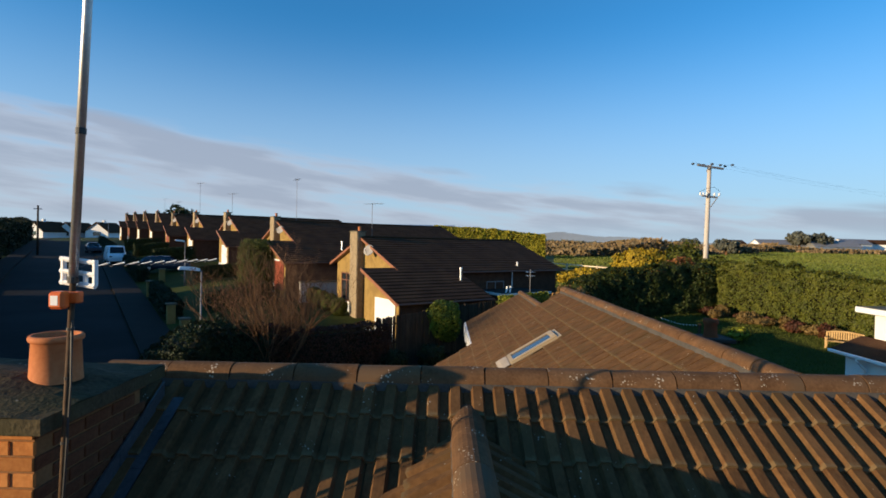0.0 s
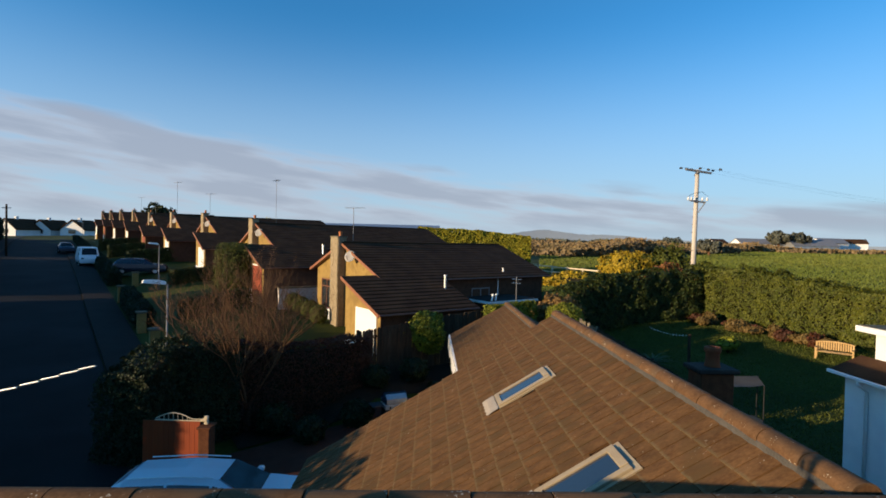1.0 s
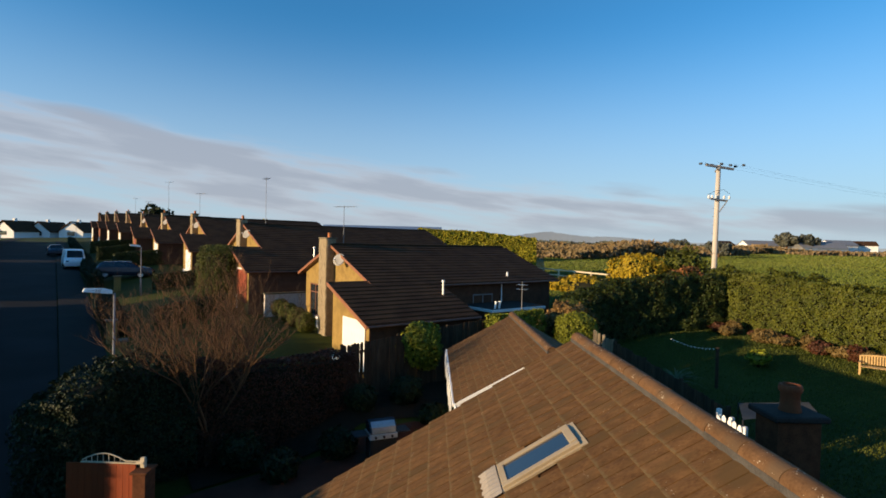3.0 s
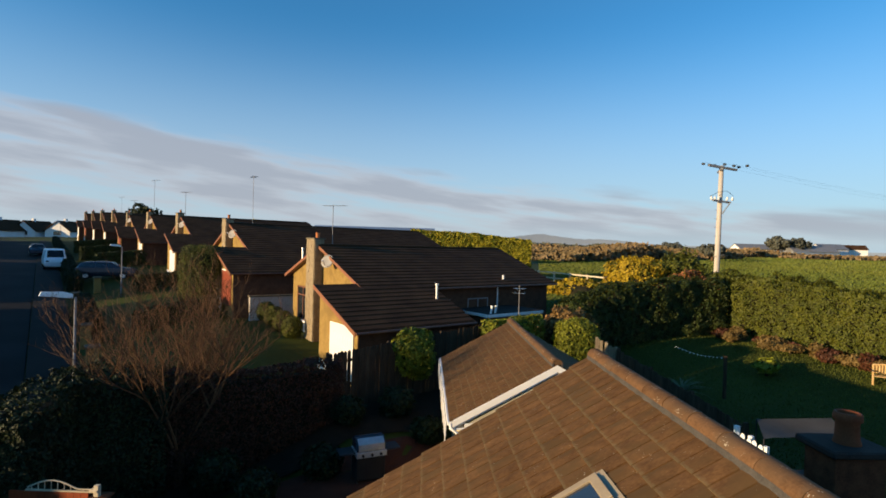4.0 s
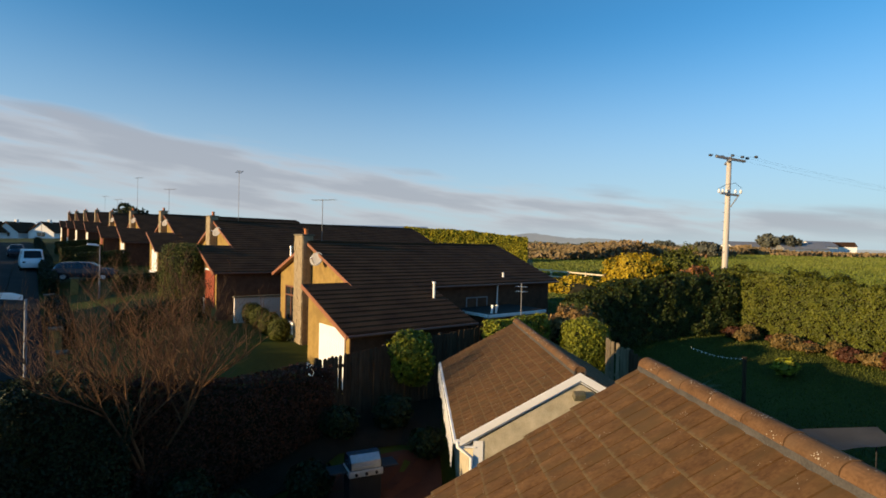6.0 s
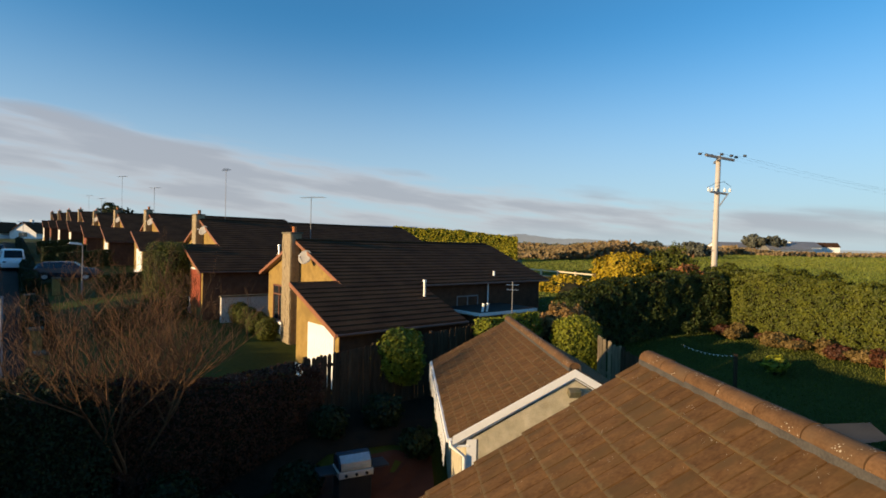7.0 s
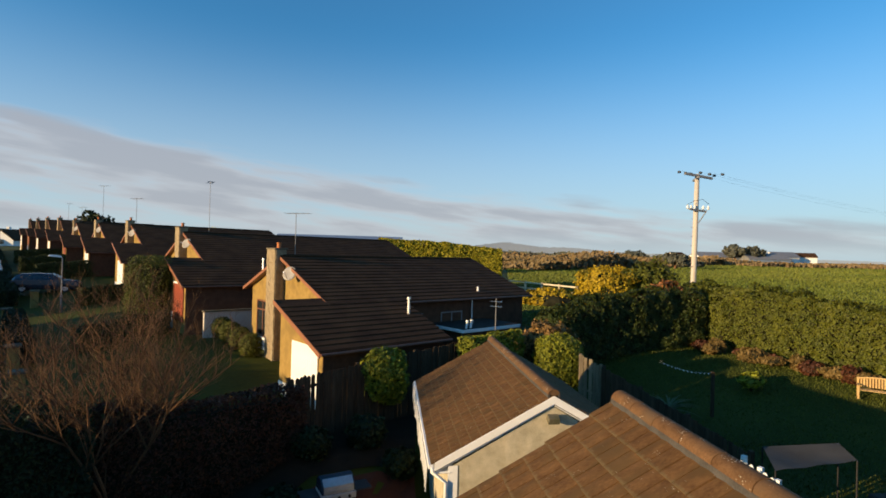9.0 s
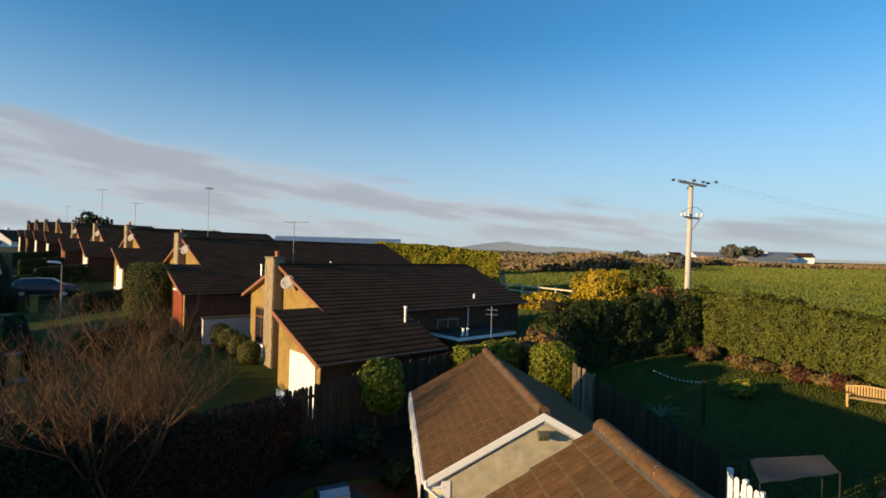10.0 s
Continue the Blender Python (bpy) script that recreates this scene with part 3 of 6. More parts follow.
def ridge_tiles(parent, a, b, radius=0.125, length=0.45, overlap=0.0, mat=None):
    """Half-round ridge tiles from a to b, bedded on mortar."""
    a, b = Vector(a), Vector(b)
    d = (b - a).normalized()
    side = d.cross(Vector((0, 0, 1))).normalized()
    up = side.cross(d)
    n = int((b - a).length / length)
    step = (b - a).length / n
    sh = Shape()
    seg = 15
    for x, grow in ((0.004, 0.0), (step - 0.006, 0.001)):
        for rr in (radius + grow, radius + grow - 0.02):
            for j in range(seg):
                t = math.pi * (j / (seg - 1)) * 1.1 - 0.05 * math.pi
                sh.v.append((x, rr * math.cos(t), rr * math.sin(t) * 0.88))
    for j in range(seg - 1):
        sh.f += [(j, j + 1, 2 * seg + j + 1, 2 * seg + j), (j, seg + j, seg + j + 1, j + 1), (2 * seg + j, 2 * seg + j + 1, 3 * seg + j + 1, 3 * seg + j)]
    for j in (0, seg - 1):
        sh.f.append((j, 2 * seg + j, 3 * seg + j, seg + j))
    me = sh.mesh("ridge_tile", M_RIDGE)
    for k, p in enumerate(me.polygons):
        p.use_smooth = False
    base = Matrix((( d.x, side.x, up.x, 0), (d.y, side.y, up.y, 0), (d.z, side.z, up.z, 0), (0, 0, 0, 1)))
    rng = random.Random(int(a.x * 100) + 7)
    for k in range(n):
        part("ridge_tile", me, M_RIDGE, parent, m=Matrix.Translation(a + d * step * k + up * rng.uniform(-0.002, 0.003)) @ base @ pose(0, 0, 0, rng.uniform(-1.5, 1.5), rng.uniform(-0.3, 0.3), rng.uniform(-0.4, 0.4)))
    bed = Shape()
    for s in (-1, 1):
        bed.prism([a + side * s * (radius - 0.03) - up * 0.06, a + side * s * (radius + 0.006) - up * 0.06, a + side * s * (radius + 0.001) + up * 0.0, a + side * s * (radius - 0.03) + up * 0.02], b - a)
    part("mortar_bed", bed, M_MORTAR, parent, "grey mortar bedding")
    for e, k in ((a, 1), (b, -1)):
        ring = [e + d * k * 0.012 + side * (radius - 0.012) * math.cos(t) + up * (radius - 0.012) * 0.88 * math.sin(t) for t in np.linspace(-0.15, math.pi + 0.15, 11)]
        part("end_mortar", Shape().prism(ring, d * k * 0.03), M_RIDGE, parent, "mortared ridge end")


def frame_of(origin, x, y):
    """The frame at origin with the given x and, squared to it, y."""
    x = Vector(x).normalized()
    z = x.cross(Vector(y)).normalized()
    y = z.cross(x)
    return Matrix(((x.x, y.x, z.x, origin[0]), (x.y, y.y, z.y, origin[1]), (x.z, y.z, z.z, origin[2]), (0, 0, 0, 1)))


# ---------------------------------------------------------------- the house under the camera
RZ, RY = 4.72, 3.88            # main ridge
EX, EZ, EY = 2.83, 4.66, 12.03  # ridge of the long wing
house = thing("house", "brick house with a brown concrete-tiled roof and roof windows", "house")
walls = Shape()
walls.box((-2.1, -1.8, -0.6), (9.0, 9.4, 1.75))
walls.box((-1.85, 9.4, -0.6), (7.5, 11.85, 1.75))
walls.prism([(-1.85, 11.6, 1.7), (7.5, 11.6, 1.7), (EX, 11.6, EZ - 0.18)], (0, 0.25, 0))
walls.prism([(-2.1, -1.8, 1.7), (-2.1, 9.4, 1.7), (-2.1, RY, RZ - 0.2)], (0.25, 0, 0))
walls.prism([(9.0, -1.8, 1.7), (9.0, 9.4, 1.7), (9.0, RY, RZ - 0.2)], (-0.25, 0, 0))
part("wall", walls, M_REDBRICK, house)
S1, S2 = 0.577, 0.61           # fall of the main roof and of the wing
deck = Shape()
for sgn, far in ((-1, -2.2), (1, 9.8)):
    zf = RZ - S1 * abs(far - RY)
    deck.prism([(-2.25, RY, RZ), (-2.25, far, zf), (-2.25, far, zf - 0.12), (-2.25, RY, RZ - 0.12)], (11.4, 0, 0))
for far in (-2.28, 7.94):
    zf = EZ - S2 * abs(far - EX)
    deck.prism([(EX, 4.1, EZ), (far, 4.1, zf), (far, 4.1, zf - 0.12), (EX, 4.1, EZ - 0.12)], (0, EY - 4.1 - 0.02, 0))
CX, CZ = 0.22, 4.52            # ridge of the small cross gable towards the camera's start
for far in (-3.2, 3.6):
    zf = CZ - S1 * abs(far - CX)
    deck.prism([(CX, -2.5, CZ), (far, -2.5, zf), (far, -2.5, zf - 0.1), (CX, -2.5, CZ - 0.1)], (0, 6.1, 0))
part("roof_deck", deck, M_DARKTILE, house)
# near slope of the main roof
th = math.atan(S1)
m_main = frame_of((-2.2, RY - 8 * math.cos(th), RZ - 8 * math.sin(th)), (1, 0, 0), (0, math.cos(th), math.sin(th)))


def on_main(x, y):
    wx, d = x - 2.2, 8 - y
    if d < 0.02 or wx > 6.5:
        return False
    wy, wz = RY - d * math.cos(th), RZ - d * math.sin(th)
    if wy < 1.2:
        return False
    return CZ - S1 * abs(wx + 0.15 - CX) < wz + 0.06


roof_tiles(house, m_main, 30, 24, True, on_main, whole=lambda c, r: c < 24, seed=1, limit=170)
ridge_tiles(house, (-2.35, RY, RZ + 0.012), (8.9, RY, RZ + 0.012), 0.108)
ridge_tiles(house, (CX, -1.0, CZ + 0.012), (CX, RY - 0.22, CZ + 0.012), 0.11)
# slopes of the small cross gable
for sgn in (-1, 1):
    if sgn < 0:
        mc = frame_of((CX - 3.0 * math.cos(th), 4.0, CZ - 3.0 * math.sin(th)), (0, -1, 0), (math.cos(th), 0, math.sin(th)))
    else:
        mc = frame_of((CX + 3.0 * math.cos(th), -1.0, CZ - 3.0 * math.sin(th)), (0, 1, 0), (-math.cos(th), 0, math.sin(th)))

    def on_cross(x, y, sgn=sgn):
        wy = 4.0 - x if sgn < 0 else -1.0 + x
        d = 3.0 - y
        if d < 0.02 or wy < 0.6 or wy > RY:
            return False
        return RZ - S1 * (RY - wy) < CZ - d * math.sin(th) + 0.12
    roof_tiles(house, mc, 17, 9, True, on_cross, whole=lambda c, r: False, seed=3)
# left slope of the wing
t2 = math.atan(S2)
L2 = (EX + 2.3) / math.cos(t2)
m_wing = frame_of((-2.3, EY + 0.04, EZ - S2 * (EX + 2.3)), (0, -1, 0), (math.cos(t2), 0, math.sin(t2)))
WINDOWS = [(5.86, 0), (9.02, 0)]


def on_wing(x, y):
    d = L2 - y
    wy = EY - x
    if d < 0.1:
        return False
    wx = EX - d * math.cos(t2)
    wz = EZ - d * math.sin(t2)
    if wy < RY + 0.1 or RZ - S1 * (wy - RY) > wz + 0.05:
        return False
    for yc, top in WINDOWS:
        if abs(wy - 0.1 - (yc + 0.05)) < 0.32 and 1.0 < d < 2.05:
            return False
    return True


roof_tiles(house, m_wing, 41, 20, False, on_wing, w=0.205, g=0.2995, whole=lambda c, r: r > 7 and c < 34, seed=5, limit=300, span=(0.0, 8.4))
ridge_tiles(house, (EX, EY + 0.02, EZ + 0.012), (EX, RY + 0.3, EZ + 0.012), 0.105)
# right slope of the wing, in shade
m_wr = frame_of((7.96, RY, EZ - S2 * (7.96 - EX)), (0, 1, 0), (-math.cos(t2), 0, math.sin(t2)))
roof_tiles(house, m_wr, 40, 20, False, lambda x, y: L2 - y > 0.1 and RY + x < EY - 0.15, w=0.205, g=0.2995, whole=lambda c, r: False, seed=6)
verge = Shape()
verge.prism([(EX, EY - 0.02, EZ - 0.02), (-2.3, EY - 0.02, EZ - 0.02 - S2 * (EX + 2.3)), (-2.3, EY - 0.02, EZ - 0.2 - S2 * (EX + 2.3)), (EX, EY - 0.02, EZ - 0.2)], (0, 0.03, 0))
part("bargeboard", verge, M_WHITE, house)
part("gutter", Shape().tube([(-2.36, 4.2, 1.42), (-2.36, EY, 1.42)], 0.055, 8), M_BLACK, house)


def roof_window(yc):
    """A centre-pivot roof window with its flashing, set in the left slope of the wing."""
    m = frame_of((EX - 1.88 * math.cos(t2), yc + 0.31, EZ - 1.88 * math.sin(t2)), (0, -1, 0), (math.cos(t2), 0, math.sin(t2)))
    w, h, z0, z1 = 0.52, 0.90, 0.0, 0.075
    fr = Shape()
    fr.box((0, 0, z0), (0.075, h, z1)).box((w - 0.075, 0, z0), (w, h, z1)).box((0.075, 0, z0), (w - 0.075, 0.075, z1)).box((0.075, h - 0.09, z0), (w - 0.075, h, z1 + 0.012))
    f = part("roof_window", fr, M_CREAM, house, "beige-framed roof window", bevel=0.006, m=m)
    part("pane", Shape().box((0.072, 0.072, 0.04), (w - 0.072, h - 0.085, 0.055)), M_PANE, f)
    fl = Shape().box((-0.04, -0.02, 0.02), (w + 0.04, h + 0.07, 0.042))
    part("flashing", fl, M_CREAM, f)
    ap = Shape()
    n = 14
    for k in range(n + 1):
        x = -0.06 + (w + 0.12) * k / n
        zz = 0.05 + 0.016 * (k % 2)
        ap.v += [(x, -0.02, 0.055), (x, -0.15, zz), (x, -0.23 - 0.015 * math.sin(k * 2.1), zz - 0.012)]
    for k in range(n):
        for j in range(2):
            a = k * 3 + j
            ap.f.append((a, a + 3, a + 4, a + 1))
    part("apron", ap, M_FELT, f, "pale lead apron")


for yc, _ in WINDOWS:
    roof_window(yc)

# chimney stack beside the main slope, with its pots
stack = Shape().box((-3.3, 2.56, 2.2), (-1.86, 3.4, 4.83))
chim = part("chimney", stack, M_BUFFMORTAR, house)
brick = Shape().box((0, 0, 0), (0.215, 0.02, 0.065)).mesh("brick", M_ORANGEBRICK, 0.004)
half_brick = Shape().box((0, 0, 0), (0.10, 0.02, 0.065)).mesh("brick", M_ORANGEBRICK, 0.004)
# Side bricks are darker: that face's shade is put into their colour.
shaded_side_brick = Shape().box((0, 0, 0), (0.215, 0.02, 0.065)).mesh("brick", M_DARKRED, 0.004)
for r in range(22):
    z = 4.83 - 0.075 * (r + 1) + 0.006
    for c in range(8):
        x = -1.86 - 0.225 * (c + 1) + (0.112 if r % 2 else 0) + 0.008
        if x > -3.35 and x + 0.215 < -1.8:
            part("brick", brick, M_ORANGEBRICK, chim, m=pose(x, 2.551, z))
    if r % 2:
        part("brick", half_brick, M_ORANGEBRICK, chim, m=pose(-1.957, 2.551, z))
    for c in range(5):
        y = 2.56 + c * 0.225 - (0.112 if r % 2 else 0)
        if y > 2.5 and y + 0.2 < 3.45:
            part("brick", shaded_side_brick, M_DARKRED, chim, m=pose(-1.851, y, z, 0, 0, 90))
cap = Shape()
NC = 13
for a in range(NC):
    for b in range(NC):
        s, t = a / (NC - 1), b / (NC - 1)
        x, y = -3.42 + 1.67 * s, 2.45 + 1.04 * t
        rise = 0.10 * min(1, 3.2 * min(s, 1 - s, 1.0)) * min(1, 3.0 * min(t, 1 - t))
        cap.v.append((x + 0.012 * noise.noise(Vector((x * 6, y * 6, 1))), y, 4.90 + rise + 0.02 * noise.noise(Vector((x * 5, y * 5, 0)))))
for a in range(NC - 1):
    for b in range(NC - 1):
        k = a * NC + b
        cap.f.append((k, k + 1, k + NC + 1, k + NC))
cap.box((-3.42, 2.45, 4.82), (-1.75, 3.49, 4.895))
part("cap", cap, M_MOSSCEMENT, chim, "mossy cement cap")
for px in (-2.03, -2.85):
    pot = Shape().lathe([(0.124, 0), (0.120, 0.05), (0.113, 0.208), (0.118, 0.212), (0.126, 0.22), (0.127, 0.236), (0.120, 0.246), (0.104, 0.246), (0.098, 0.18), (0.098, 0.02), (0.01, 0.02)], (px, 2.92, 4.945), 28)
    part("pot", pot, M_TERRACOTTA, chim, "round terracotta pot", smooth=True)
for k in range(6):
    y = 2.2 + 0.24 * k
    zt = RZ - S1 * abs(RY - y)
    fl = Shape().prism([(-1.84, y, zt + 0.055), (-1.70, y, zt + 0.055), (-1.70, y, zt + 0.062), (-1.828, y, zt + 0.062), (-1.828, y, zt + 0.17), (-1.84, y, zt + 0.17)], (0, 0.236, 0.236 * S1))
    part("flashing", fl, M_LEAD, chim, "grey lead flashing")
# chimney on the shaded slope of the wing; shade is darkened into cap and pot
st2 = part("chimney", Shape().box((5.36, 10.84, 2.2), (6.0, 11.34, 3.76)), M_DARKRED, house, bevel=0.01)
part("cap", Shape().box((5.28, 10.76, 3.76), (6.08, 11.42, 3.85)), M_DARKCEMENT, st2, bevel=0.02)
part("pot", Shape().lathe([(0.15, 0), (0.13, 0.08), (0.125, 0.26), (0.155, 0.29), (0.155, 0.34), (0.145, 0.38), (0.11, 0.38), (0.105, 0.05), (0.01, 0.05)], (5.70, 11.08, 3.85), 20), M_SHADEPOT, st2, smooth=True)

# ---------------------------------------------------------------- garage behind the wing
GX, GZ, G0, G1 = 3.35, 3.60, 16.0, 22.3      # ridge x and height, near and far gable
GW, GF = 2.24, 0.555                          # half width over the eaves, fall
garage = thing("garage", "pebble-dashed garage with white bargeboards and brown tiles", "garage")
gw = Shape()
gw.prism([(1.42, G0 + 0.035, -0.6), (5.28, G0 + 0.035, -0.6), (5.28, G0 + 0.035, 2.28), (GX, G0 + 0.035, GZ - 0.2), (1.42, G0 + 0.035, 2.28)], (0, G1 - G0 - 0.24, 0))
part("wall", gw, M_RENDER, garage, "cream pebble-dashed wall")
gd = Shape()
for s in (-1, 1):
    gd.prism([(GX, G0, GZ), (GX + s * GW, G0, GZ - GF * GW), (GX + s * GW, G0, GZ - GF * GW - 0.09), (GX, G0, GZ - 0.09)], (0, G1 - G0, 0))
part("roof_deck", gd, M_DARKTILE, garage)
tg = math.atan(GF)
LG = GW / math.cos(tg)
for s in (-1, 1):
    mg = frame_of((GX + s * GW, G1 if s < 0 else G0, GZ - GF * GW), (0, s, 0), (-s * math.cos(tg), 0, math.sin(tg)))
    roof_tiles(garage, mg, 33, 12, False, lambda x, y: y < LG - 0.02 and -0.19 < x < G1 - G0 - 0.01, span=(0.0, G1 - G0), w=0.2, g=0.213, whole=(lambda c, r: s < 0 and c > 6), seed=8 + s)
ridge_tiles(garage, (GX, G0, GZ + 0.03), (GX, G1, GZ + 0.03), 0.115)
for s in (-1, 1):
    for yy in (G0 - 0.025, G1 + 0.0):
        bb = Shape().prism([(GX, yy, GZ + 0.01), (GX + s * (GW + 0.01), yy, GZ + 0.01 - GF * GW), (GX + s * (GW + 0.01), yy, GZ - 0.14 - GF * GW), (GX, yy, GZ - 0.14)], (0, 0.025, 0))
        part("bargeboard", bb, M_WHITE, garage, "white painted bargeboard")
sof = Shape()
for s in (-1, 1):
    sof.prism([(GX, G0, GZ - 0.16), (GX + s * GW, G0, GZ - 0.16 - GF * GW), (GX + s * GW, G0, GZ - 0.18 - GF * GW), (GX, G0, GZ - 0.18)], (0, 0.07, 0))
part("soffit", sof, M_WHITE, garage)
gt = Shape().box((GX - GW - 0.13, G0 - 0.02, GZ - GF * GW - 0.10), (GX - GW - 0.02, G1, GZ - GF * GW - 0.02))
gt.box((GX - GW, G0 + 0.01, GZ - GF * GW - 0.2), (1.42, G1 - 0.02, GZ - GF * GW - 0.16))
part("gutter", gt, M_WHITE, garage, "white gutter", bevel=0.012)
dp = Shape().tube([(1.06, G0 - 0.0, 2.3), (1.06, G0 - 0.0, 2.2), (1.32, G0 - 0.0, 2.0), (1.32, G0 - 0.0, -0.5)], 0.04, 8)
part("downpipe", dp, M_WHITE, garage, smooth=True)
part("corner_board", Shape().box((1.36, G0 + 0.02, -0.5), (1.54, G0 + 0.075, 2.3)), M_WHITE, garage)
spot = thing("wall_light", "small white floodlight under the garage gable", "lamp", pose(3.32, G0 + 0.03, 3.18))
part("bracket", Shape().box((-0.04, -0.06, -0.05), (0.04, 0.05, 0.05)), M_WHITE, spot, bevel=0.005)
part("lamp_head", Shape().box((-0.12, -0.2, 0.0), (0.10, -0.04, 0.13), pose(0, 0, 0, 20)), M_CEMENT, spot, bevel=0.01)
# fringe of icicle lights along the garage eave
ic = thing("icicle_lights", "string of white icicle lights hanging from the gutter", "string lights")
rng = random.Random(4)
wire = Shape().tube([(GX - GW - 0.15, G0, 2.27), (GX - GW - 0.15, G1, 2.27)], 0.008, 5)
part("wire", wire, M_WHITE, ic)
dr = Shape()
for k in range(62):
    y = G0 + 0.1 * k + 0.05
    ln = rng.choice((0.15, 0.28, 0.4, 0.5))
    dr.tube([(GX - GW - 0.15, y, 2.27), (GX - GW - 0.16, y + rng.uniform(-0.02, 0.02), 2.27 - ln)], 0.010, 4)
tagged(part("drop", dr, M_WHITE, ic), kind="stuff")


# ---------------------------------------------------------------- the row of bungalows
def bungalow(m, wall_mat, door_mat, label, door_label, far=False, ln=12.5):
    """A gabled bungalow whose roof sweeps down over a garage; x into the plot, y up the street, z up from its floor."""
    h = thing("bungalow", label, "house", m, "bungalows along the street")
    fall, top, FX = 0.39, 4.98, 0.25      # FX: the front gable stands back behind its chimney
    R = lambda y: top - fall * abs(y)
    wl_ = Shape()
    wl_.prism([(FX, 3.75, -1.2), (FX, -4.3, -1.2), (FX, -4.3, R(4.3) - 0.12), (FX, 0, top - 0.12), (FX, 3.75, R(3.75) - 0.12)], (ln - 0.3 - FX, 0, 0))
    wl_.prism([(-1.75, -4.2, -1.2), (-1.75, -7.5, -1.2), (-1.75, -7.5, R(7.5) - 0.12), (-1.75, -4.2, R(4.2) - 0.12)], (5.3, 0, 0))
    w = part("wall", wl_, wall_mat, h, "buff brick wall")
    for pa, pb in (((-1.78, -5.27, -1.2), (-1.76, -4.17, 0.35)), ((FX - 0.03, 0.95, -1.2), (FX - 0.005, 3.78, 0.75))):
        part("plinth", Shape().box(pa, pb), M_WHITEWALL, h, "white painted plinth")
    rp = part("roof", Shape().prism([(0, 0, top), (0, 4.35, R(4.35)), (0, 4.35, R(4.35) - 0.1), (0, 0, top - 0.1), (0, -4.72, R(4.72) - 0.1), (0, -4.72, R(4.72))], (ln, 0, 0)), M_DARKTILE, h, "dark brown tiled roof")
    a = math.atan(fall)
    g = 0.33
    rows = int(5.0 / math.cos(a) / g) + 1

    def course(y0, y1, sgn, x0, x1, k):
        """One lapped course of tiles, its lower edge proud of the next."""
        z0, z1 = R(y0) + 0.012, R(y1) + 0.045
        cs = Shape().add([(x0, sgn * y0, z0), (x1, sgn * y0, z0), (x1, sgn * y1, z1), (x0, sgn * y1, z1), (x1, sgn * y1, z1 - 0.045), (x0, sgn * y1, z1 - 0.045)],
               [(0, 1, 2, 3), (3, 2, 4, 5)])
        part("tile_course", cs, M_DARKTILE, rp, m=None)
    k = 0
    y = 0.05
    while y < 4.7:
        if y + g < 4.4:
            course(y, y + g, 1, 0, ln, k)
        course(y, min(y + g, 4.72), -1, 0, ln, k)
        y += g
    y = 4.40
    while y < 7.75:
        course(y, min(y + g, 7.78), -1, -2.0, 3.75, k)
        y += g
    part("roof", Shape().prism([(-2.0, -4.1, R(4.1)), (-2.0, -7.78, R(7.78)), (-2.0, -7.78, R(7.78) - 0.1), (-2.0, -4.1, R(4.1) - 0.1)], (5.75, 0, 0)), M_DARKTILE, h)
    rt = Shape().tube([(0, 0, 0), (0.445, 0, 0)], 0.085, 7).mesh("ridge_tile", M_DARKTILE)
    for k in range(int(ln / 0.457)):
        part("ridge_tile", rt, M_DARKTILE, h, m=pose(0.457 * k, 0, top + 0.015))
    bgs = Shape()
    for sgn in (1, -1):
        e_ = 4.38 if sgn > 0 else 4.74
        bgs.prism([(-0.03, 0, top + 0.02), (-0.03, sgn * e_, R(e_) + 0.02), (-0.03, sgn * e_, R(e_) - 0.13), (-0.03, 0, top - 0.13)], (0.03, 0, 0))
    bgs.prism([(-2.03, -4.1, R(4.1) + 0.02), (-2.03, -7.8, R(7.8) + 0.02), (-2.03, -7.8, R(7.8) - 0.15), (-2.03, -4.1, R(4.1) - 0.15)], (0.03, 0, 0))
    part("bargeboard", bgs, M_SALMON, h, "reddish brown bargeboard")
    sf = Shape()
    for sgn in (1, -1):
        e_ = 4.3 if sgn > 0 else 4.7
        sf.prism([(0, 0, top - 0.12), (0, sgn * e_, R(e_) - 0.12), (0, sgn * e_, R(e_) - 0.14), (0, 0, top - 0.14)], (FX, 0, 0))
    part("soffit", sf, M_BROWN, h)
    gu = Shape().tube([(3.75, -4.78, R(4.72) - 0.04), (ln, -4.78, R(4.72) - 0.04)], 0.055, 6).tube([(-2.0, -7.84, R(7.78) - 0.04), (3.75, -7.84, R(7.78) - 0.04)], 0.055, 6)
    part("gutter", gu, M_BROWN, h)
    # Thin darker skin: the shade on this side is put into the brick colour.
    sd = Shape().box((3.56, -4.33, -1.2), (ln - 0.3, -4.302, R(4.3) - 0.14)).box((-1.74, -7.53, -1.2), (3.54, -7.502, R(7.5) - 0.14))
    part("side_wall", sd, M_BROWNBRICK, h, "side wall with its shade put into dark brown brick")
    gu = Shape().tube([(8.2, -4.4, R(4.72) - 0.1), (8.2, -4.4, -1.0)], 0.04, 6)
    part("downpipe", gu, M_WHITE, h)
    # chimney breast of stone
    cb = Shape().box((-0.22, -0.05, -1.2), (FX - 0.005, 0.9, top - 0.3)).box((-0.22, -0.05, top - 0.3), (0.3, 0.9, 5.28))
    c = part("chimney", cb, M_STONE, h, "pale stone chimney", bevel=0.02)
    part("cap", Shape().box((-0.27, -0.10, 5.28), (0.35, 0.95, 5.35)), M_CEMENT, c, bevel=0.01)
    part("pot", Shape().lathe([(0.1, 0), (0.09, 0.2), (0.11, 0.22), (0.11, 0.26), (0.07, 0.26), (0.07, 0.02)], (0.04, 0.2, 5.35), 12), M_TERRACOTTA, c)
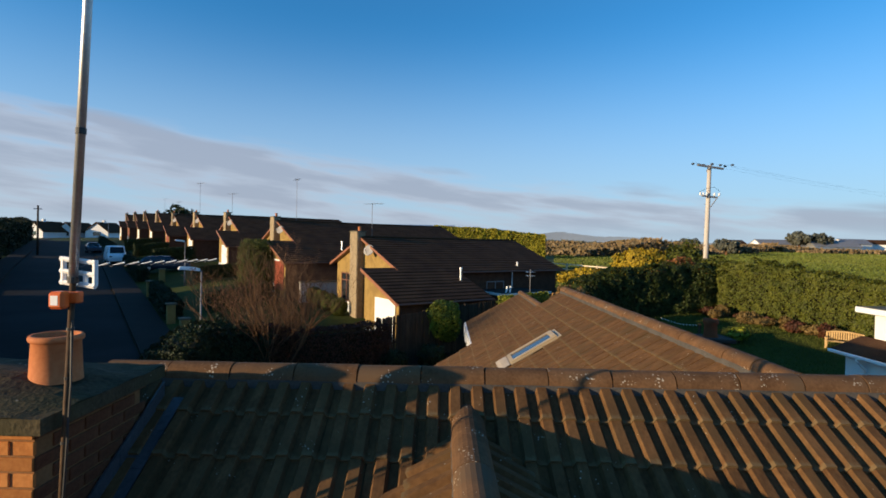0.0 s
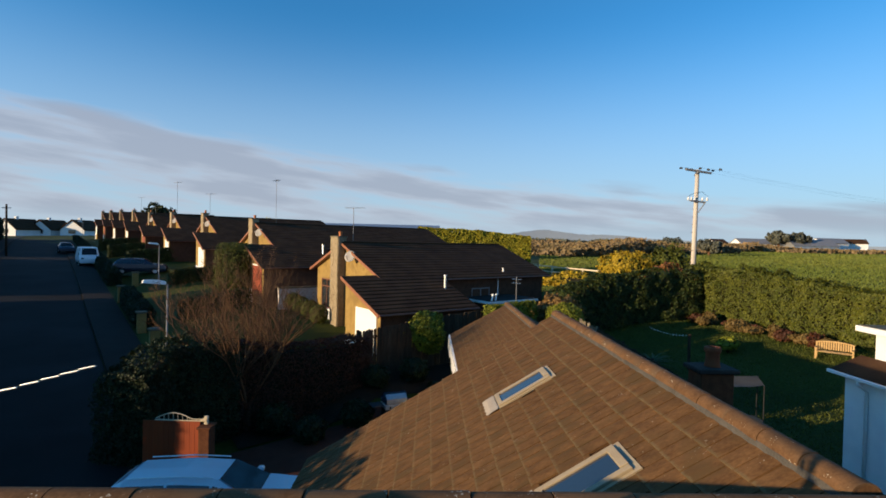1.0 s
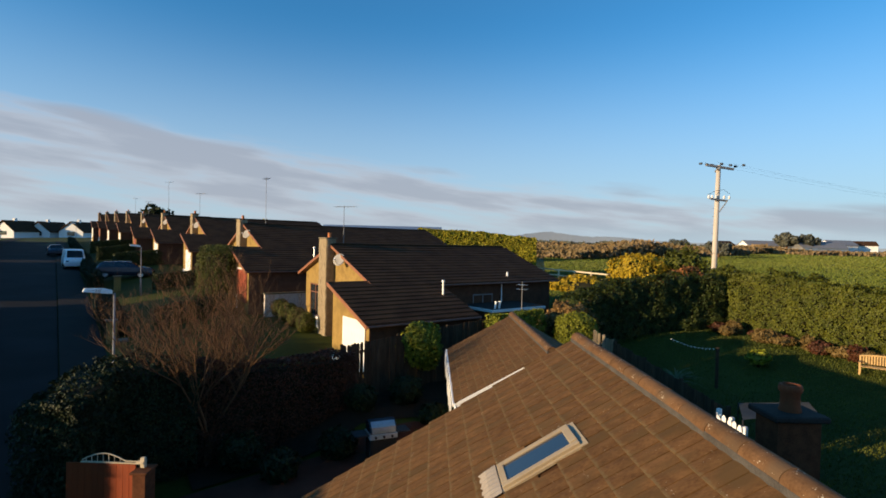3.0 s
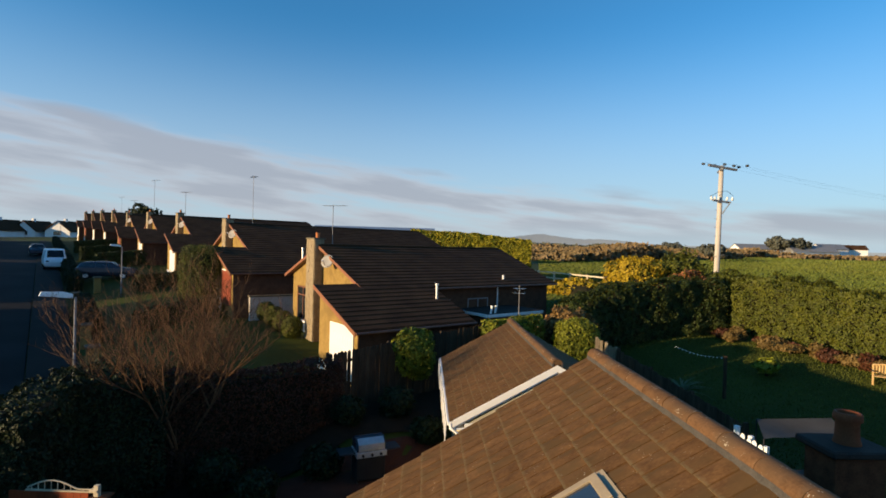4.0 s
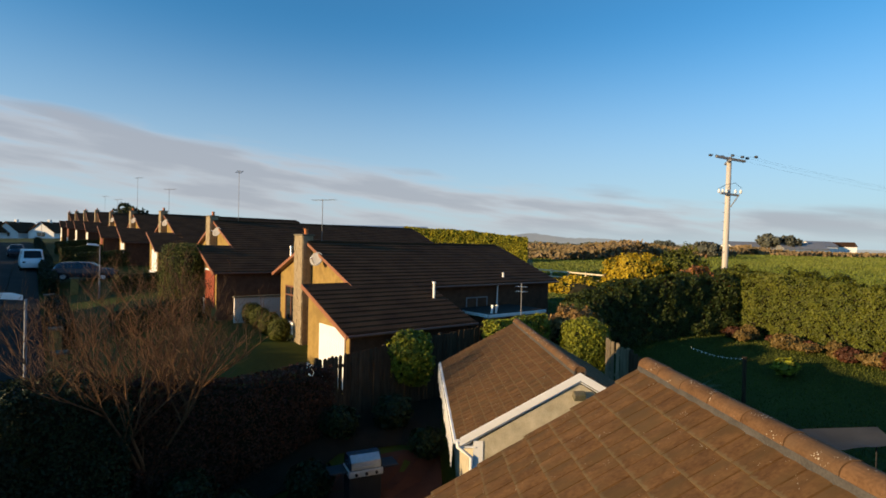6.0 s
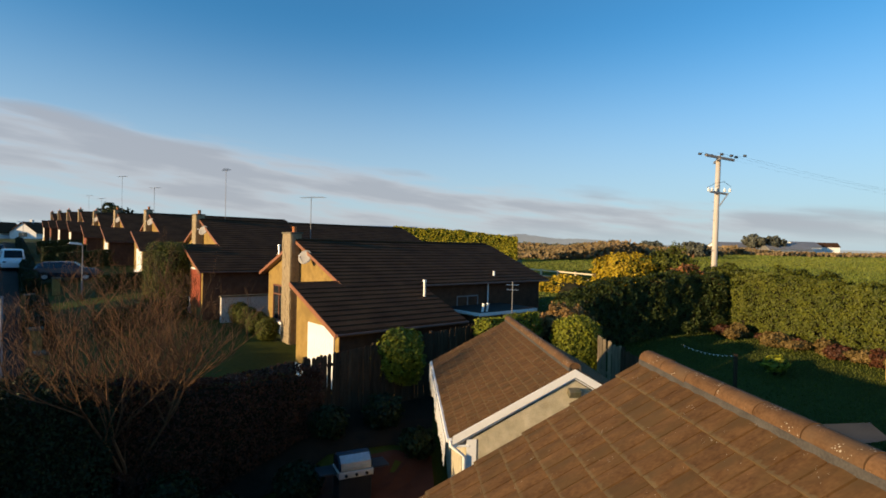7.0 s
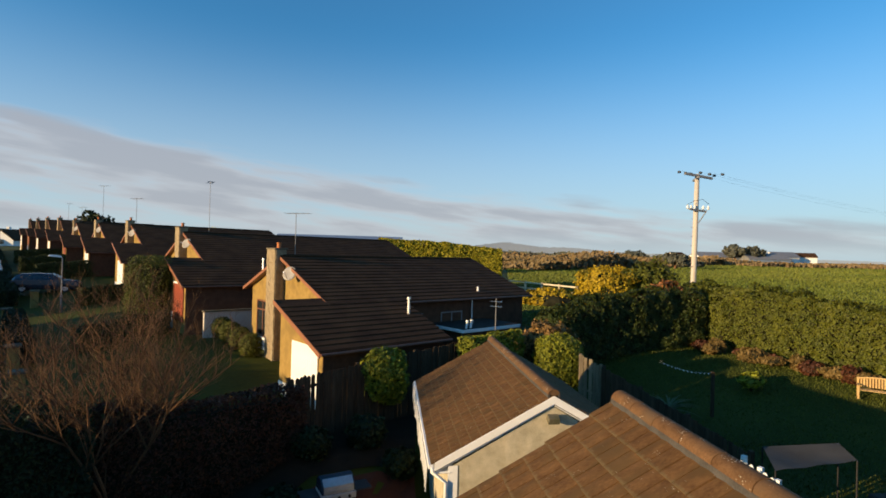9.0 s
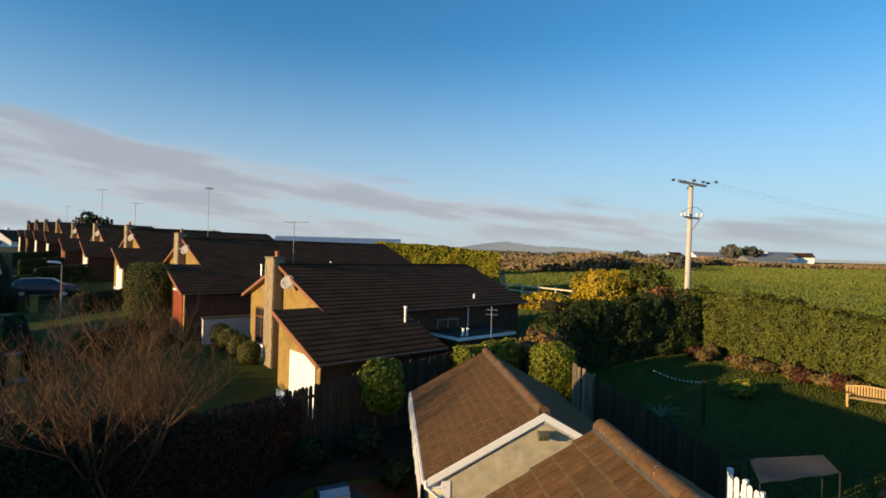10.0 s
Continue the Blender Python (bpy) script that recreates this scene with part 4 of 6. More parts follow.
    if not far:
        st = Shape()
        r2 = random.Random(9)
        z = -0.6
        while z < 5.2:
            hh = r2.choice((0.12, 0.16, 0.2))
            yy = -0.05
            while yy < 0.88:
                ww = min(r2.uniform(0.18, 0.42), 0.9 - yy)
                d = r2.uniform(0.0, 0.022)
                st.box((-0.232 - d, yy + 0.008, z), (-0.215, yy + ww - 0.008, z + hh - 0.014))
                yy += ww
            for xa in (-0.2, -0.02):
                d = r2.uniform(0.0, 0.02)
                st.box((xa, -0.062 - d, z), (xa + r2.uniform(0.13, 0.165), -0.04, z + hh - 0.014))
            z += hh
        tagged(part("stone_facing", st, M_STONE, c), kind="stuff")
    # garage door
    d = part("garage_door", Shape().box((-1.785, -7.24, -0.02), (-1.756, -5.28, 1.98)), door_mat, h, door_label)
    n = 14
    rib = Shape().box((-1.80, 0, -0.02), (-1.7855, 1.84 / n, 1.975)).mesh("panel", door_mat)
    for k in range(n):
        part("panel", rib, door_mat, d, m=pose(0, -7.24 + 1.96 * k / n, 0))
    lt = Shape().box((-1.80, -7.28, 1.98), (-1.755, -5.24, 2.08)) if door_mat is M_REDDOOR else Shape().box((-1.775, -7.28, 1.98), (-1.755, -5.24, 2.02))
    part("lintel", lt, M_WHITE, d)
    # front window and its sill
    wf = Shape()
    y0, y1, z0, z1 = 1.5, 3.0, 0.95, 2.75
    for a_, b_ in (((y0, z0), (y1, z0 + 0.07)), ((y0, z1 - 0.07), (y1, z1)), ((y0, z0), (y0 + 0.07, z1)), ((y1 - 0.07, z0), (y1, z1)), ((y0, 2.25), (y1, 2.31)), ((2.22, z0), (2.28, z1))):
        wf.box((FX - 0.06, a_[0], a_[1]), (FX + 0.02, b_[0], b_[1]))
    wi = part("window", wf, M_BROWN, h, "brown-framed window")
    part("pane", Shape().box((FX - 0.02, y0 + 0.03, z0 + 0.03), (FX - 0.008, y1 - 0.03, z1 - 0.03)), M_GLASS, wi)
    part("curtain", Shape().box((FX - 0.007, y0 + 0.1, z0 + 0.03), (FX - 0.003, y0 + 0.6, z1 - 0.1)), M_WHITE, wi)
    part("sill", Shape().box((FX - 0.16, y0 - 0.1, z0 - 0.12), (FX - 0.002, y1 + 0.1, z0)), M_WHITE, wi, bevel=0.01)
    # side windows
    for x0, x1, za in ((4.4, 5.1, 1.5), (6.2, 7.6, 1.2)):
        sw = Shape()
        for a_, b_ in (((x0, za), (x1, za + 0.06)), ((x0, 2.44), (x1, 2.5)), ((x0, za), (x0 + 0.06, 2.5)), ((x1 - 0.06, za), (x1, 2.5)), (((x0 + x1) / 2 - 0.03, za), ((x0 + x1) / 2 + 0.03, 2.5))):
            sw.box((a_[0], -4.34, a_[1]), (b_[0], -4.27, b_[1]))
        s_ = part("window", sw, M_GREYMETAL, h, "grey-framed side window")
        part("pane", Shape().box((x0 + 0.03, -4.315, za + 0.03), (x1 - 0.03, -4.305, 2.47)), M_GLASS, s_)
        part("sill", Shape().box((x0 - 0.08, -4.4, za - 0.08), (x1 + 0.08, -4.3, za)), M_GREYMETAL, s_)
    fl_ = Shape().tube([(3.15, -5.75, R(5.75) - 0.1), (3.15, -5.75, R(5.75) + 0.62)], 0.055, 10).tube([(3.15, -5.75, R(5.75) + 0.62), (3.15, -5.75, R(5.75) + 0.70)], 0.085, 10)
    part("flue", fl_, M_ALU, h, "metal flue pipe", smooth=False)
    part("vent", Shape().tube([(8.9, -4.1, R(4.1) - 0.1), (8.9, -4.1, R(4.1) + 0.25)], 0.05, 8), M_WHITE, h)
    return h


def dish(m, r=0.33):
    d = thing("satellite_dish", "grey satellite dish on the chimney gable", "satellite dish", m, "satellite dishes")
    sh = Shape()
    sh.lathe([(0.01, 0.0), (r * 0.4, 0.012), (r * 0.7, 0.024), (r, 0.048), (r, 0.06), (r * 0.7, 0.036), (r * 0.4, 0.022), (0.01, 0.015)], sides=22)
    part("reflector", sh, M_DISH, d, smooth=True)
    part("arm", Shape().tube([(0, -r * 0.9, 0.09), (0, -r * 0.35, 0.42)], 0.012, 6).box((-0.03, -r * 0.35 - 0.03, 0.40), (0.03, -r * 0.35 + 0.03, 0.50)), M_STEEL, d)
    part("bracket", Shape().tube([(0, 0, 0), (0, 0, -0.2)], 0.02, 6), M_STEEL, d)
    return d


def roof_aerial(m, height, label, elements=7):
    a = thing("tv_aerial", label, "tv aerial", m, "rooftop aerials")
    part("pole", Shape().tube([(0, 0, 0), (0, 0, height)], 0.016, 6), M_GREYMETAL, a)
    sh = Shape().tube([(-0.75, 0, height - 0.05), (0.55, 0, height - 0.05)], 0.010, 5)
    part("boom", sh, M_GREYMETAL, a)
    for k in range(elements):
        x = -0.7 + 1.2 * k / (elements - 1)
        part("element", Shape().tube([(x, -0.22, height - 0.04), (x, 0.22, height - 0.04)], 0.007, 5), M_GREYMETAL, a)
    return a


ROW_Z = [0.95, 2.22, 3.04, 3.53, 3.9, 4.64, 5.07, 5.38, 5.65]
origin = U * -28.05 + V * 14.1
yaw_row = math.degrees(math.atan2(0.584, 0.811))
row = [origin]
for k in range(8):
    a = math.radians(52.5)
    step = Vector((-math.cos(a), math.sin(a), 0)) * 14.25
    row.append(row[-1] + step)
first = bungalow(pose(origin.x, origin.y, ROW_Z[0], 0, 0, yaw_row), M_BRICK, M_WHITE, "buff brick bungalow with a stone chimney and a white garage door", "white garage door")
second = bungalow(pose(row[1].x, row[1].y, ROW_Z[1], 0, 0, yaw_row), M_BRICK, M_REDDOOR, "buff brick bungalow with a stone chimney and a red garage door", "red garage door", ln=16.6)
tagged(second, category="house")
for k in range(2, 9):
    tagged(copy_thing(second if k % 3 == 1 else first, pose(row[k].x, row[k].y, ROW_Z[k], 0, 0, yaw_row + 0.2 * k)), "brown-roofed bungalow with a stone chimney farther up the street")
AERIALS = [(0.75, 0.0, 4.9, 2.15), (1.65, 0.0, 4.9, 3.6), (0.4, 0.0, 4.9, 2.4), (0.4, 0.0, 4.9, 4.1), (0.6, 0.2, 4.9, 2.2), (1, 0, 4.9, 2.6)]
for k, p in enumerate(row[:6]):
    ax, ay, az, ah = AERIALS[k]
    base = pose(p.x, p.y, ROW_Z[k], 0, 0, yaw_row)
    roof_aerial(base @ pose(ax, ay, az - 0.39 * abs(ay) + 0.0, 0, 0, 118 if k != 1 else 80), ah, "thin television aerial on a roof pole")
    if k < 5:
        dish(base @ pose(-0.08, -1.3, 4.22) @ pose(0, 0, 0, 68, 0, -58))

# white gabled houses across the top of the street
for k, (hx, hy) in enumerate([(-127, 160), (-122, 167), (-112, 167), (-136, 158)]):
    hz = ground_z(hx, hy)
    wh = thing("house", "white gabled house with a dark roof up the street", "house", pose(hx, hy, hz + 0.2, 0, 0, 78 + 5 * k), "white houses far up the street")
    part("wall", Shape().prism([(0, 3.8, -1), (0, -3.8, -1), (0, -3.8, 2.2), (0, 0, 5.0), (0, 3.8, 2.2)], (9, 0, 0)), M_WHITEWALL, wh)
    rr = Shape()
    for s in (-1, 1):
        rr.prism([(-0.4, 0, 5.35), (-0.4, s * 4.3, 2.1), (-0.4, s * 4.3, 1.9), (-0.4, 0, 5.1)], (9.8, 0, 0))
    part("roof", rr, M_DARKTILE, wh)
    part("window", Shape().box((-0.05, -1.2, 0.9), (0.0, 1.2, 2.1)), M_GLASS, wh)
    part("chimney", Shape().box((3, -0.4, 4.4), (3.8, 0.4, 6.0)), M_WHITEWALL, wh)

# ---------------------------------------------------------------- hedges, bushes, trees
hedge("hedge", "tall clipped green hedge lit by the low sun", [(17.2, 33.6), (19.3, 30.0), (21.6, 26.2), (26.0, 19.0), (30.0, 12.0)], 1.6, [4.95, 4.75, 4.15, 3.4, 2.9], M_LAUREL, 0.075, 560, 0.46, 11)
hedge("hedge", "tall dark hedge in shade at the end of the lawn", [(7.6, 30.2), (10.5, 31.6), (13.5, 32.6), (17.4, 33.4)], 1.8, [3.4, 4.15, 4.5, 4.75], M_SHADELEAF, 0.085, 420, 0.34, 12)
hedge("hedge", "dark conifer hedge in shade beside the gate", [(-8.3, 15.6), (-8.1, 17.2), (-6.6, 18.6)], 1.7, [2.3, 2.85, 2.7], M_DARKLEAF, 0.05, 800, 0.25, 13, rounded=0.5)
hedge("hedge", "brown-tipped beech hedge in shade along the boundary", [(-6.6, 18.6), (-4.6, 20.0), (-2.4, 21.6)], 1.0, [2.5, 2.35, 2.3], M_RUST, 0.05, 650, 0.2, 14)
hedge("hedge", "long clipped golden hedge behind the bungalows", [(-1.0, 59.6), (6.0, 60.2), (11.3, 60.5)], 3.2, [7.55, 7.25, 6.75], M_LIME, 0.13, 330, 0.14, 15)
hedge("hedge", "low clipped bright hedge beside the fence", [(3.0, 25.2), (5.2, 26.8)], 0.8, [3.15, 3.2], M_BRIGHTLEAF, 0.09, 320, 0.12, 16)
bush("bush", "clipped bright green bush against the fence", (0.05, 23.75, 2.15), (0.80, 0.78, 0.86), M_BRIGHTLEAF, 0.075, 7500, 2.3, 0.22, 17)
bush("bush", "clipped box-shaped green bush", (6.62, 25.6, 2.15), (0.84, 0.84, 1.08), M_BRIGHTLEAF, 0.06, 13000, 3.6, 0.12, 18)
bush("bush", "dry straw-coloured upright shrub", (6.75, 27.5, 2.4), (1.3, 0.8, 1.05), M_DRYSTRAW, 0.09, 6500, 2.0, 0.35, 19)
bush("bush", "large golden yellow conifer bush", (19.6, 51.5, 3.5), (2.6, 2.0, 1.9), M_GOLD, 0.16, 7000, 2.2, 0.3, 20)
bush("bush", "low golden yellow spreading shrub", (13.6, 48.5, 2.5), (2.6, 1.5, 0.95), M_GOLD, 0.16, 5000, 2.2, 0.35, 21)
bush("bush", "dark green conifer bush", (24.0, 51.5, 3.7), (1.9, 1.8, 2.3), M_LAUREL, 0.16, 6000, 2.2, 0.35, 22)
bush("bush", "rust-coloured shrub beside the hedge", (15.3, 33.6, 3.75), (1.7, 1.0, 1.15), M_RUSTY, 0.12, 4000, 2.2, 0.3, 23)
bush("bush", "tall clipped column of conifer", (-13.4, 37.6, 3.45), (1.15, 1.15, 2.15), M_LAUREL, 0.055, 22000, 6.0, 0.05, 24)
for k in range(5):
    p = Vector((-9.6 + 0.83 * k, 36.5 - 1.25 * k, 0))
    z = ground_z(p.x, p.y)
    bush("topiary", "small rounded clipped shrub in a row on the lawn", (p.x, p.y, z + 0.52), (0.5, 0.5, 0.56), M_TOPIARY, 0.05, 3200, 2.4, 0.10, 30 + k, "shrub")


def bare_tree(name, label, x, y, spread, top, seed, mat=None):
    """A bare winter tree: several stems that fork into fine upright twigs."""
    rng = random.Random(seed)
    z0 = ground_z(x, y)
    t = thing(name, label, "tree")
    trunk, limbs, twigs = Shape(), Shape(), Shape()
    trunk.tube([(x, y, z0 - 0.1), (x + 0.03, y, z0 + 0.4), (x + 0.02, y + 0.04, z0 + 0.9)], [0.17, 0.13, 0.12], 9)

    def grow(p, d, ln, r, level):
        pts, q, dd = [p], p.copy(), d.copy()
        n = 4
        for k in range(n):
            dd = (dd + Vector((rng.gauss(0, 0.16), rng.gauss(0, 0.16), 0.10 if level else 0.02))).normalized()
            q = q + dd * ln / n
            pts.append(q.copy())
        sh = limbs if level < 2 else twigs
        sh.tube(pts, [r * (1 - 0.16 * k) for k in range(n + 1)], 5 if level < 2 else 3, False)
        if level < 5:
            for k in range(4 if level < 3 else (3 if level < 4 else 2)):
                w = rng.uniform(0.3, 1.0)
                b = pts[min(n, int(w * n))]
                a = rng.uniform(0, 2 * math.pi)
                e = (dd + 0.85 * Vector((math.cos(a), math.sin(a), rng.uniform(-0.15, 0.5)))).normalized()
                grow(b, e, ln * rng.uniform(0.5, 0.75), max(r * 0.52, 0.0032), level + 1)
    for k in range(10):
        a = 2 * math.pi * (k + rng.random() * 0.6) / 10
        d = Vector((math.cos(a) * spread / top * 1.1, math.sin(a) * spread / top * 1.1, 1)).normalized()
        grow(Vector((x, y, z0 + rng.uniform(0.5, 0.9))), d, (top - z0) * 0.5, 0.045, 0)
    part("trunk", trunk, M_TWIG, t)
    part("limb", array_mesh("limbs", limbs.v, limbs.f, M_TWIG), M_TWIG, t)
    tagged(part("twig", array_mesh("twig", twigs.v, twigs.f, M_TWIG), M_TWIG, t), kind="stuff")
    return t


bare_tree("tree", "bare brown winter tree with upright twigs", -6.0, 18.8, 3.3, 6.1, 3)

# ---------------------------------------------------------------- far country
rng = np.random.default_rng(5)


def scrub(name, label, a, b, depth, height, count, leaf, mat, seed):
    """A rough belt of bushes far off."""
    r = np.random.default_rng(seed)
    a, b = np.array(a, float), np.array(b, float)
    d = (b - a) / np.linalg.norm(b - a)
    side = np.array([-d[1], d[0]])
    n = count
    t, k = r.uniform(0, 1, n), r.uniform(-0.5, 0.5, n)
    xy = a + np.outer(t, b - a) + np.outer(k * depth, side)
    hh = np.array([0.55 + 0.9 * noise.noise(Vector((p[0] * 0.055, p[1] * 0.055, seed))) + 0.35 * noise.noise(Vector((p[0] * 0.2, p[1] * 0.2, seed))) for p in xy])
    hh = np.clip(hh, 0.12, 1.4) * height
    z = land(xy[:, 0], xy[:, 1]) + hh * np.sqrt(r.uniform(0, 1, n))
    nv = r.normal(0, 0.5, (n, 3)) + np.array([-0.8, -0.5, 0.25])
    v, f = leaves(np.concatenate([xy, z[:, None]], 1), nv, leaf, r, 1.2)
    ob = new(name, array_mesh(name, v, f, mat))
    return tagged(ob, label, "scrub", kind="stuff")


scrub("scrub", "rough autumn scrub at the field edge", (30, 150), (120, 190), 40, 2.5, 16000, 0.9, M_SCRUB, 1)
scrub("scrub", "green and brown bushes beyond the field", (18, 110), (75, 150), 30, 3.0, 14000, 0.7, M_SCRUB, 2)
scrub("scrub", "dry brown scrub far across the field", (110, 170), (300, 170), 40, 1.4, 14000, 0.8, M_SCRUB, 3)
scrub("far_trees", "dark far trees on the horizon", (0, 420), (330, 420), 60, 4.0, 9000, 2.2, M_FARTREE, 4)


def hills(name, dist, az0, az1, humps, label):
    """A far skyline: humps are (bearing, half width in degrees, height)."""
    sh = Shape()
    n = 160
    for k in range(n + 1):
        d = az0 + (az1 - az0) * k / n
        a = math.radians(d)
        h = sum(t * math.exp(-((d - c) / w) ** 2) for c, w, t in humps)
        h *= 1 + 0.10 * noise.noise(Vector((d * 0.5, 2.0, 0))) + 0.05 * noise.noise(Vector((d * 1.9, 5.0, 3)))
        x, y = dist * math.sin(a), dist * math.cos(a)
        sh.v += [(x, y, -20), (x, y, 6 + max(h, 1)), (x * 1.15, y * 1.15, -20)]
    for k in range(n):
        for j in range(2):
            a = k * 3 + j
            sh.f.append((a, a + 3, a + 4, a + 1))
    return tagged(part(name, sh, M_HILL), label, "hills", kind="structure")


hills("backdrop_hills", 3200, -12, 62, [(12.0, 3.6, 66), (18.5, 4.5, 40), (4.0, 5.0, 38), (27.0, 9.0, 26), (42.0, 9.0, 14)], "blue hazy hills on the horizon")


def meadow(name, label, ring, count, size, mat, seed, tall=1.0):
    """Upright tufts of grass strewn over a quarter-ring: radii and bearings from the house."""
    r0, r1, a0, a1 = ring
    r = np.random.default_rng(seed)
    rad = np.exp(r.uniform(math.log(r0), math.log(r1), count))
    ang = np.radians(r.uniform(a0, a1, count))
    x, y = rad * np.sin(ang), rad * np.cos(ang)
    s, w = street(x, y)
    ok = (w > 27) | (r0 > 60)
    x, y, rad = x[ok], y[ok], rad[ok]
    n = len(x)
    k = size * (rad / r0) * r.uniform(0.6, 1.4, n)
    z = land(x, y)
    t = r.uniform(0, math.pi, n)
    dx, dy = np.cos(t) * k, np.sin(t) * k
    lx, ly = r.normal(0, 0.35, n) * k * tall, r.normal(0, 0.35, n) * k * tall
    v = np.stack([np.stack([x - dx * 0.5, y - dy * 0.5, z - 0.02], 1), np.stack([x + dx * 0.5, y + dy * 0.5, z - 0.02], 1), np.stack([x + lx, y + ly, z + k * tall], 1)], 1).reshape(-1, 3)
    i = np.arange(n)[:, None] * 3
    ob = new(name, array_mesh(name, v, np.concatenate([i, i + 1, i + 2], 1), mat))
    return tagged(ob, label, "grass", kind="stuff")


meadow("field_grass", "bright green meadow grass of the field", (38, 330, 12, 52), 230000, 0.085, M_MEADOW, 31, 0.8)
r_ = np.random.default_rng(33)
n_ = 60000
x_, y_ = r_.uniform(7.5, 24, n_), r_.uniform(14, 34, n_)
z_ = land(x_, y_)
t_ = r_.uniform(0, math.pi, n_)
k_ = r_.uniform(0.04, 0.085, n_)
v_ = np.stack([np.stack([x_ - np.cos(t_) * 0.02, y_ - np.sin(t_) * 0.02, z_ - 0.01], 1), np.stack([x_ + np.cos(t_) * 0.02, y_ + np.sin(t_) * 0.02, z_ - 0.01], 1),
               np.stack([x_ + r_.normal(0, 0.03, n_), y_ + r_.normal(0, 0.03, n_), z_ + k_], 1)], 1).reshape(-1, 3)
i_ = np.arange(n_)[:, None] * 3
tagged(new("lawn_grass", array_mesh("lawn_grass", v_, np.concatenate([i_, i_ + 1, i_ + 2], 1), M_BLADE)), "short green lawn grass", "grass", kind="stuff")

# ---------------------------------------------------------------- across the street, in the sun's way
def along(s, w):
    return (-8.0 - 0.584 * s + 0.811 * w, 15.0 + 0.811 * s + 0.584 * w)


def hedge_run(s0, s1, w, h, seed):
    p = [along(s, w) for s in np.linspace(s0, s1, 5)]
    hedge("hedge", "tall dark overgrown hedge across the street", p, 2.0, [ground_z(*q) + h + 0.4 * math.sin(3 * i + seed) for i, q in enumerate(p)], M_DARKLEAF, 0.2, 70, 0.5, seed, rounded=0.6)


# Partly unseen runs added to shade the street; the gap lets sun reach the gate.
hedge_run(-26, 0.0, -9.8, 4.6, 41)
hedge_run(1.5, 30, -9.8, 4.05, 42)
hedge_run(33, 62, -9.8, 4.2, 43)
hedge_run(66, 120, -9.8, 4.2, 44)


# ---------------------------------------------------------------- power pole
def power_pole(x, y, top):
    z0 = ground_z(x, y)
    p = thing("power_pole", "tall weathered wooden power pole with cross-arms and insulators", "power pole", pose(x, y, z0, 0, 0.9, 0))
    h = top - z0
    part("pole", Shape().tube([(0, 0, -0.6), (0, 0, h * 0.5), (0, 0, h)], [0.17, 0.15, 0.125], 12), M_POLE, p, smooth=True)
    arm = Shape().box((-0.95, -0.06, -0.06), (0.95, 0.06, 0.06), pose(0, -0.14, h - 0.12, 0, 4, 12))
    part("cross_arm", arm, M_GREYMETAL, p)
    part("cross_arm", Shape().box((-0.75, -0.05, -0.05), (0.75, 0.05, 0.05), pose(0, 0.14, h - 0.25, 0, 0, 68)), M_GREYMETAL, p)
    part("lower_arm", Shape().box((-0.6, -0.05, -0.05), (0.6, 0.05, 0.05), pose(0, -0.15, h - 2.05, 0, 3, 15)), M_GREYMETAL, p)
    part("brace", Shape().tube([(0.55, -0.15, h - 2.05), (0.1, -0.12, h - 2.75)], 0.03, 6), M_GREYMETAL, p)
    ins = Shape().lathe([(0.03, 0), (0.075, 0.03), (0.05, 0.06), (0.075, 0.09), (0.05, 0.12), (0.07, 0.15), (0.02, 0.2)], sides=10).mesh("insulator", M_BLACK)
    lie = pose(0, 0, 0, 0, 90, 0)
    for q in (-1.25, -0.95, -0.55, 0.0, 0.5, 0.9, 1.3):
        part("insulator", ins, M_BLACK, p, m=pose(q, -0.15 - 0.12 * math.sin(q * 5), h + 0.02 + 0.05 * math.cos(q * 4)) @ lie)
    wins = Shape().lathe([(0.03, 0), (0.08, 0.03), (0.05, 0.07), (0.08, 0.11), (0.02, 0.22)], sides=10).mesh("insulator", M_WHITE)
    for q in (-0.62, -0.42, -0.2, 0.3, 0.6):
        part("insulator", wins, M_WHITE, p, m=pose(q, -0.2, h - 2.0))
    part("jumper", Shape().tube([(-0.7, -0.2, h - 1.8), (-0.3, -0.3, h - 1.55), (0.2, -0.3, h - 1.45), (0.65, -0.2, h - 1.7)], 0.012, 5), M_BLACK, p)
    for k in range(8):
        part("climbing_step", Shape().tube([(-0.26, 0, 3.3 + 0.5 * k), (-0.02, 0, 3.3 + 0.5 * k)], 0.012, 5), M_GREYMETAL, p)
    part("step_bolt", Shape().tube([(-0.32, -0.1, 4.1), (0.35, -0.1, 4.25)], 0.015, 5), M_GREYMETAL, p)
    return p


power_pole(17.1, 34.1, 11.1)
wires = thing("power_line", "thin overhead wires running from the pole", "cable")
for k, (dx, dz) in enumerate(((-0.9, 0.1), (0.0, 0.12), (0.9, 0.05))):
    pts = []
    for t in np.linspace(0, 1, 14):
        a, b = Vector((17.1 + dx, 34.0, 11.15 + dz)), Vector((95 + dx, 62 - dx, 12.6 + dz))
        q = a.lerp(b, t)
        q.z -= 2.2 * 4 * t * (1 - t)
        pts.append(q)
    part("wire", Shape().tube(pts, 0.003, 4), M_GREYMETAL, wires)


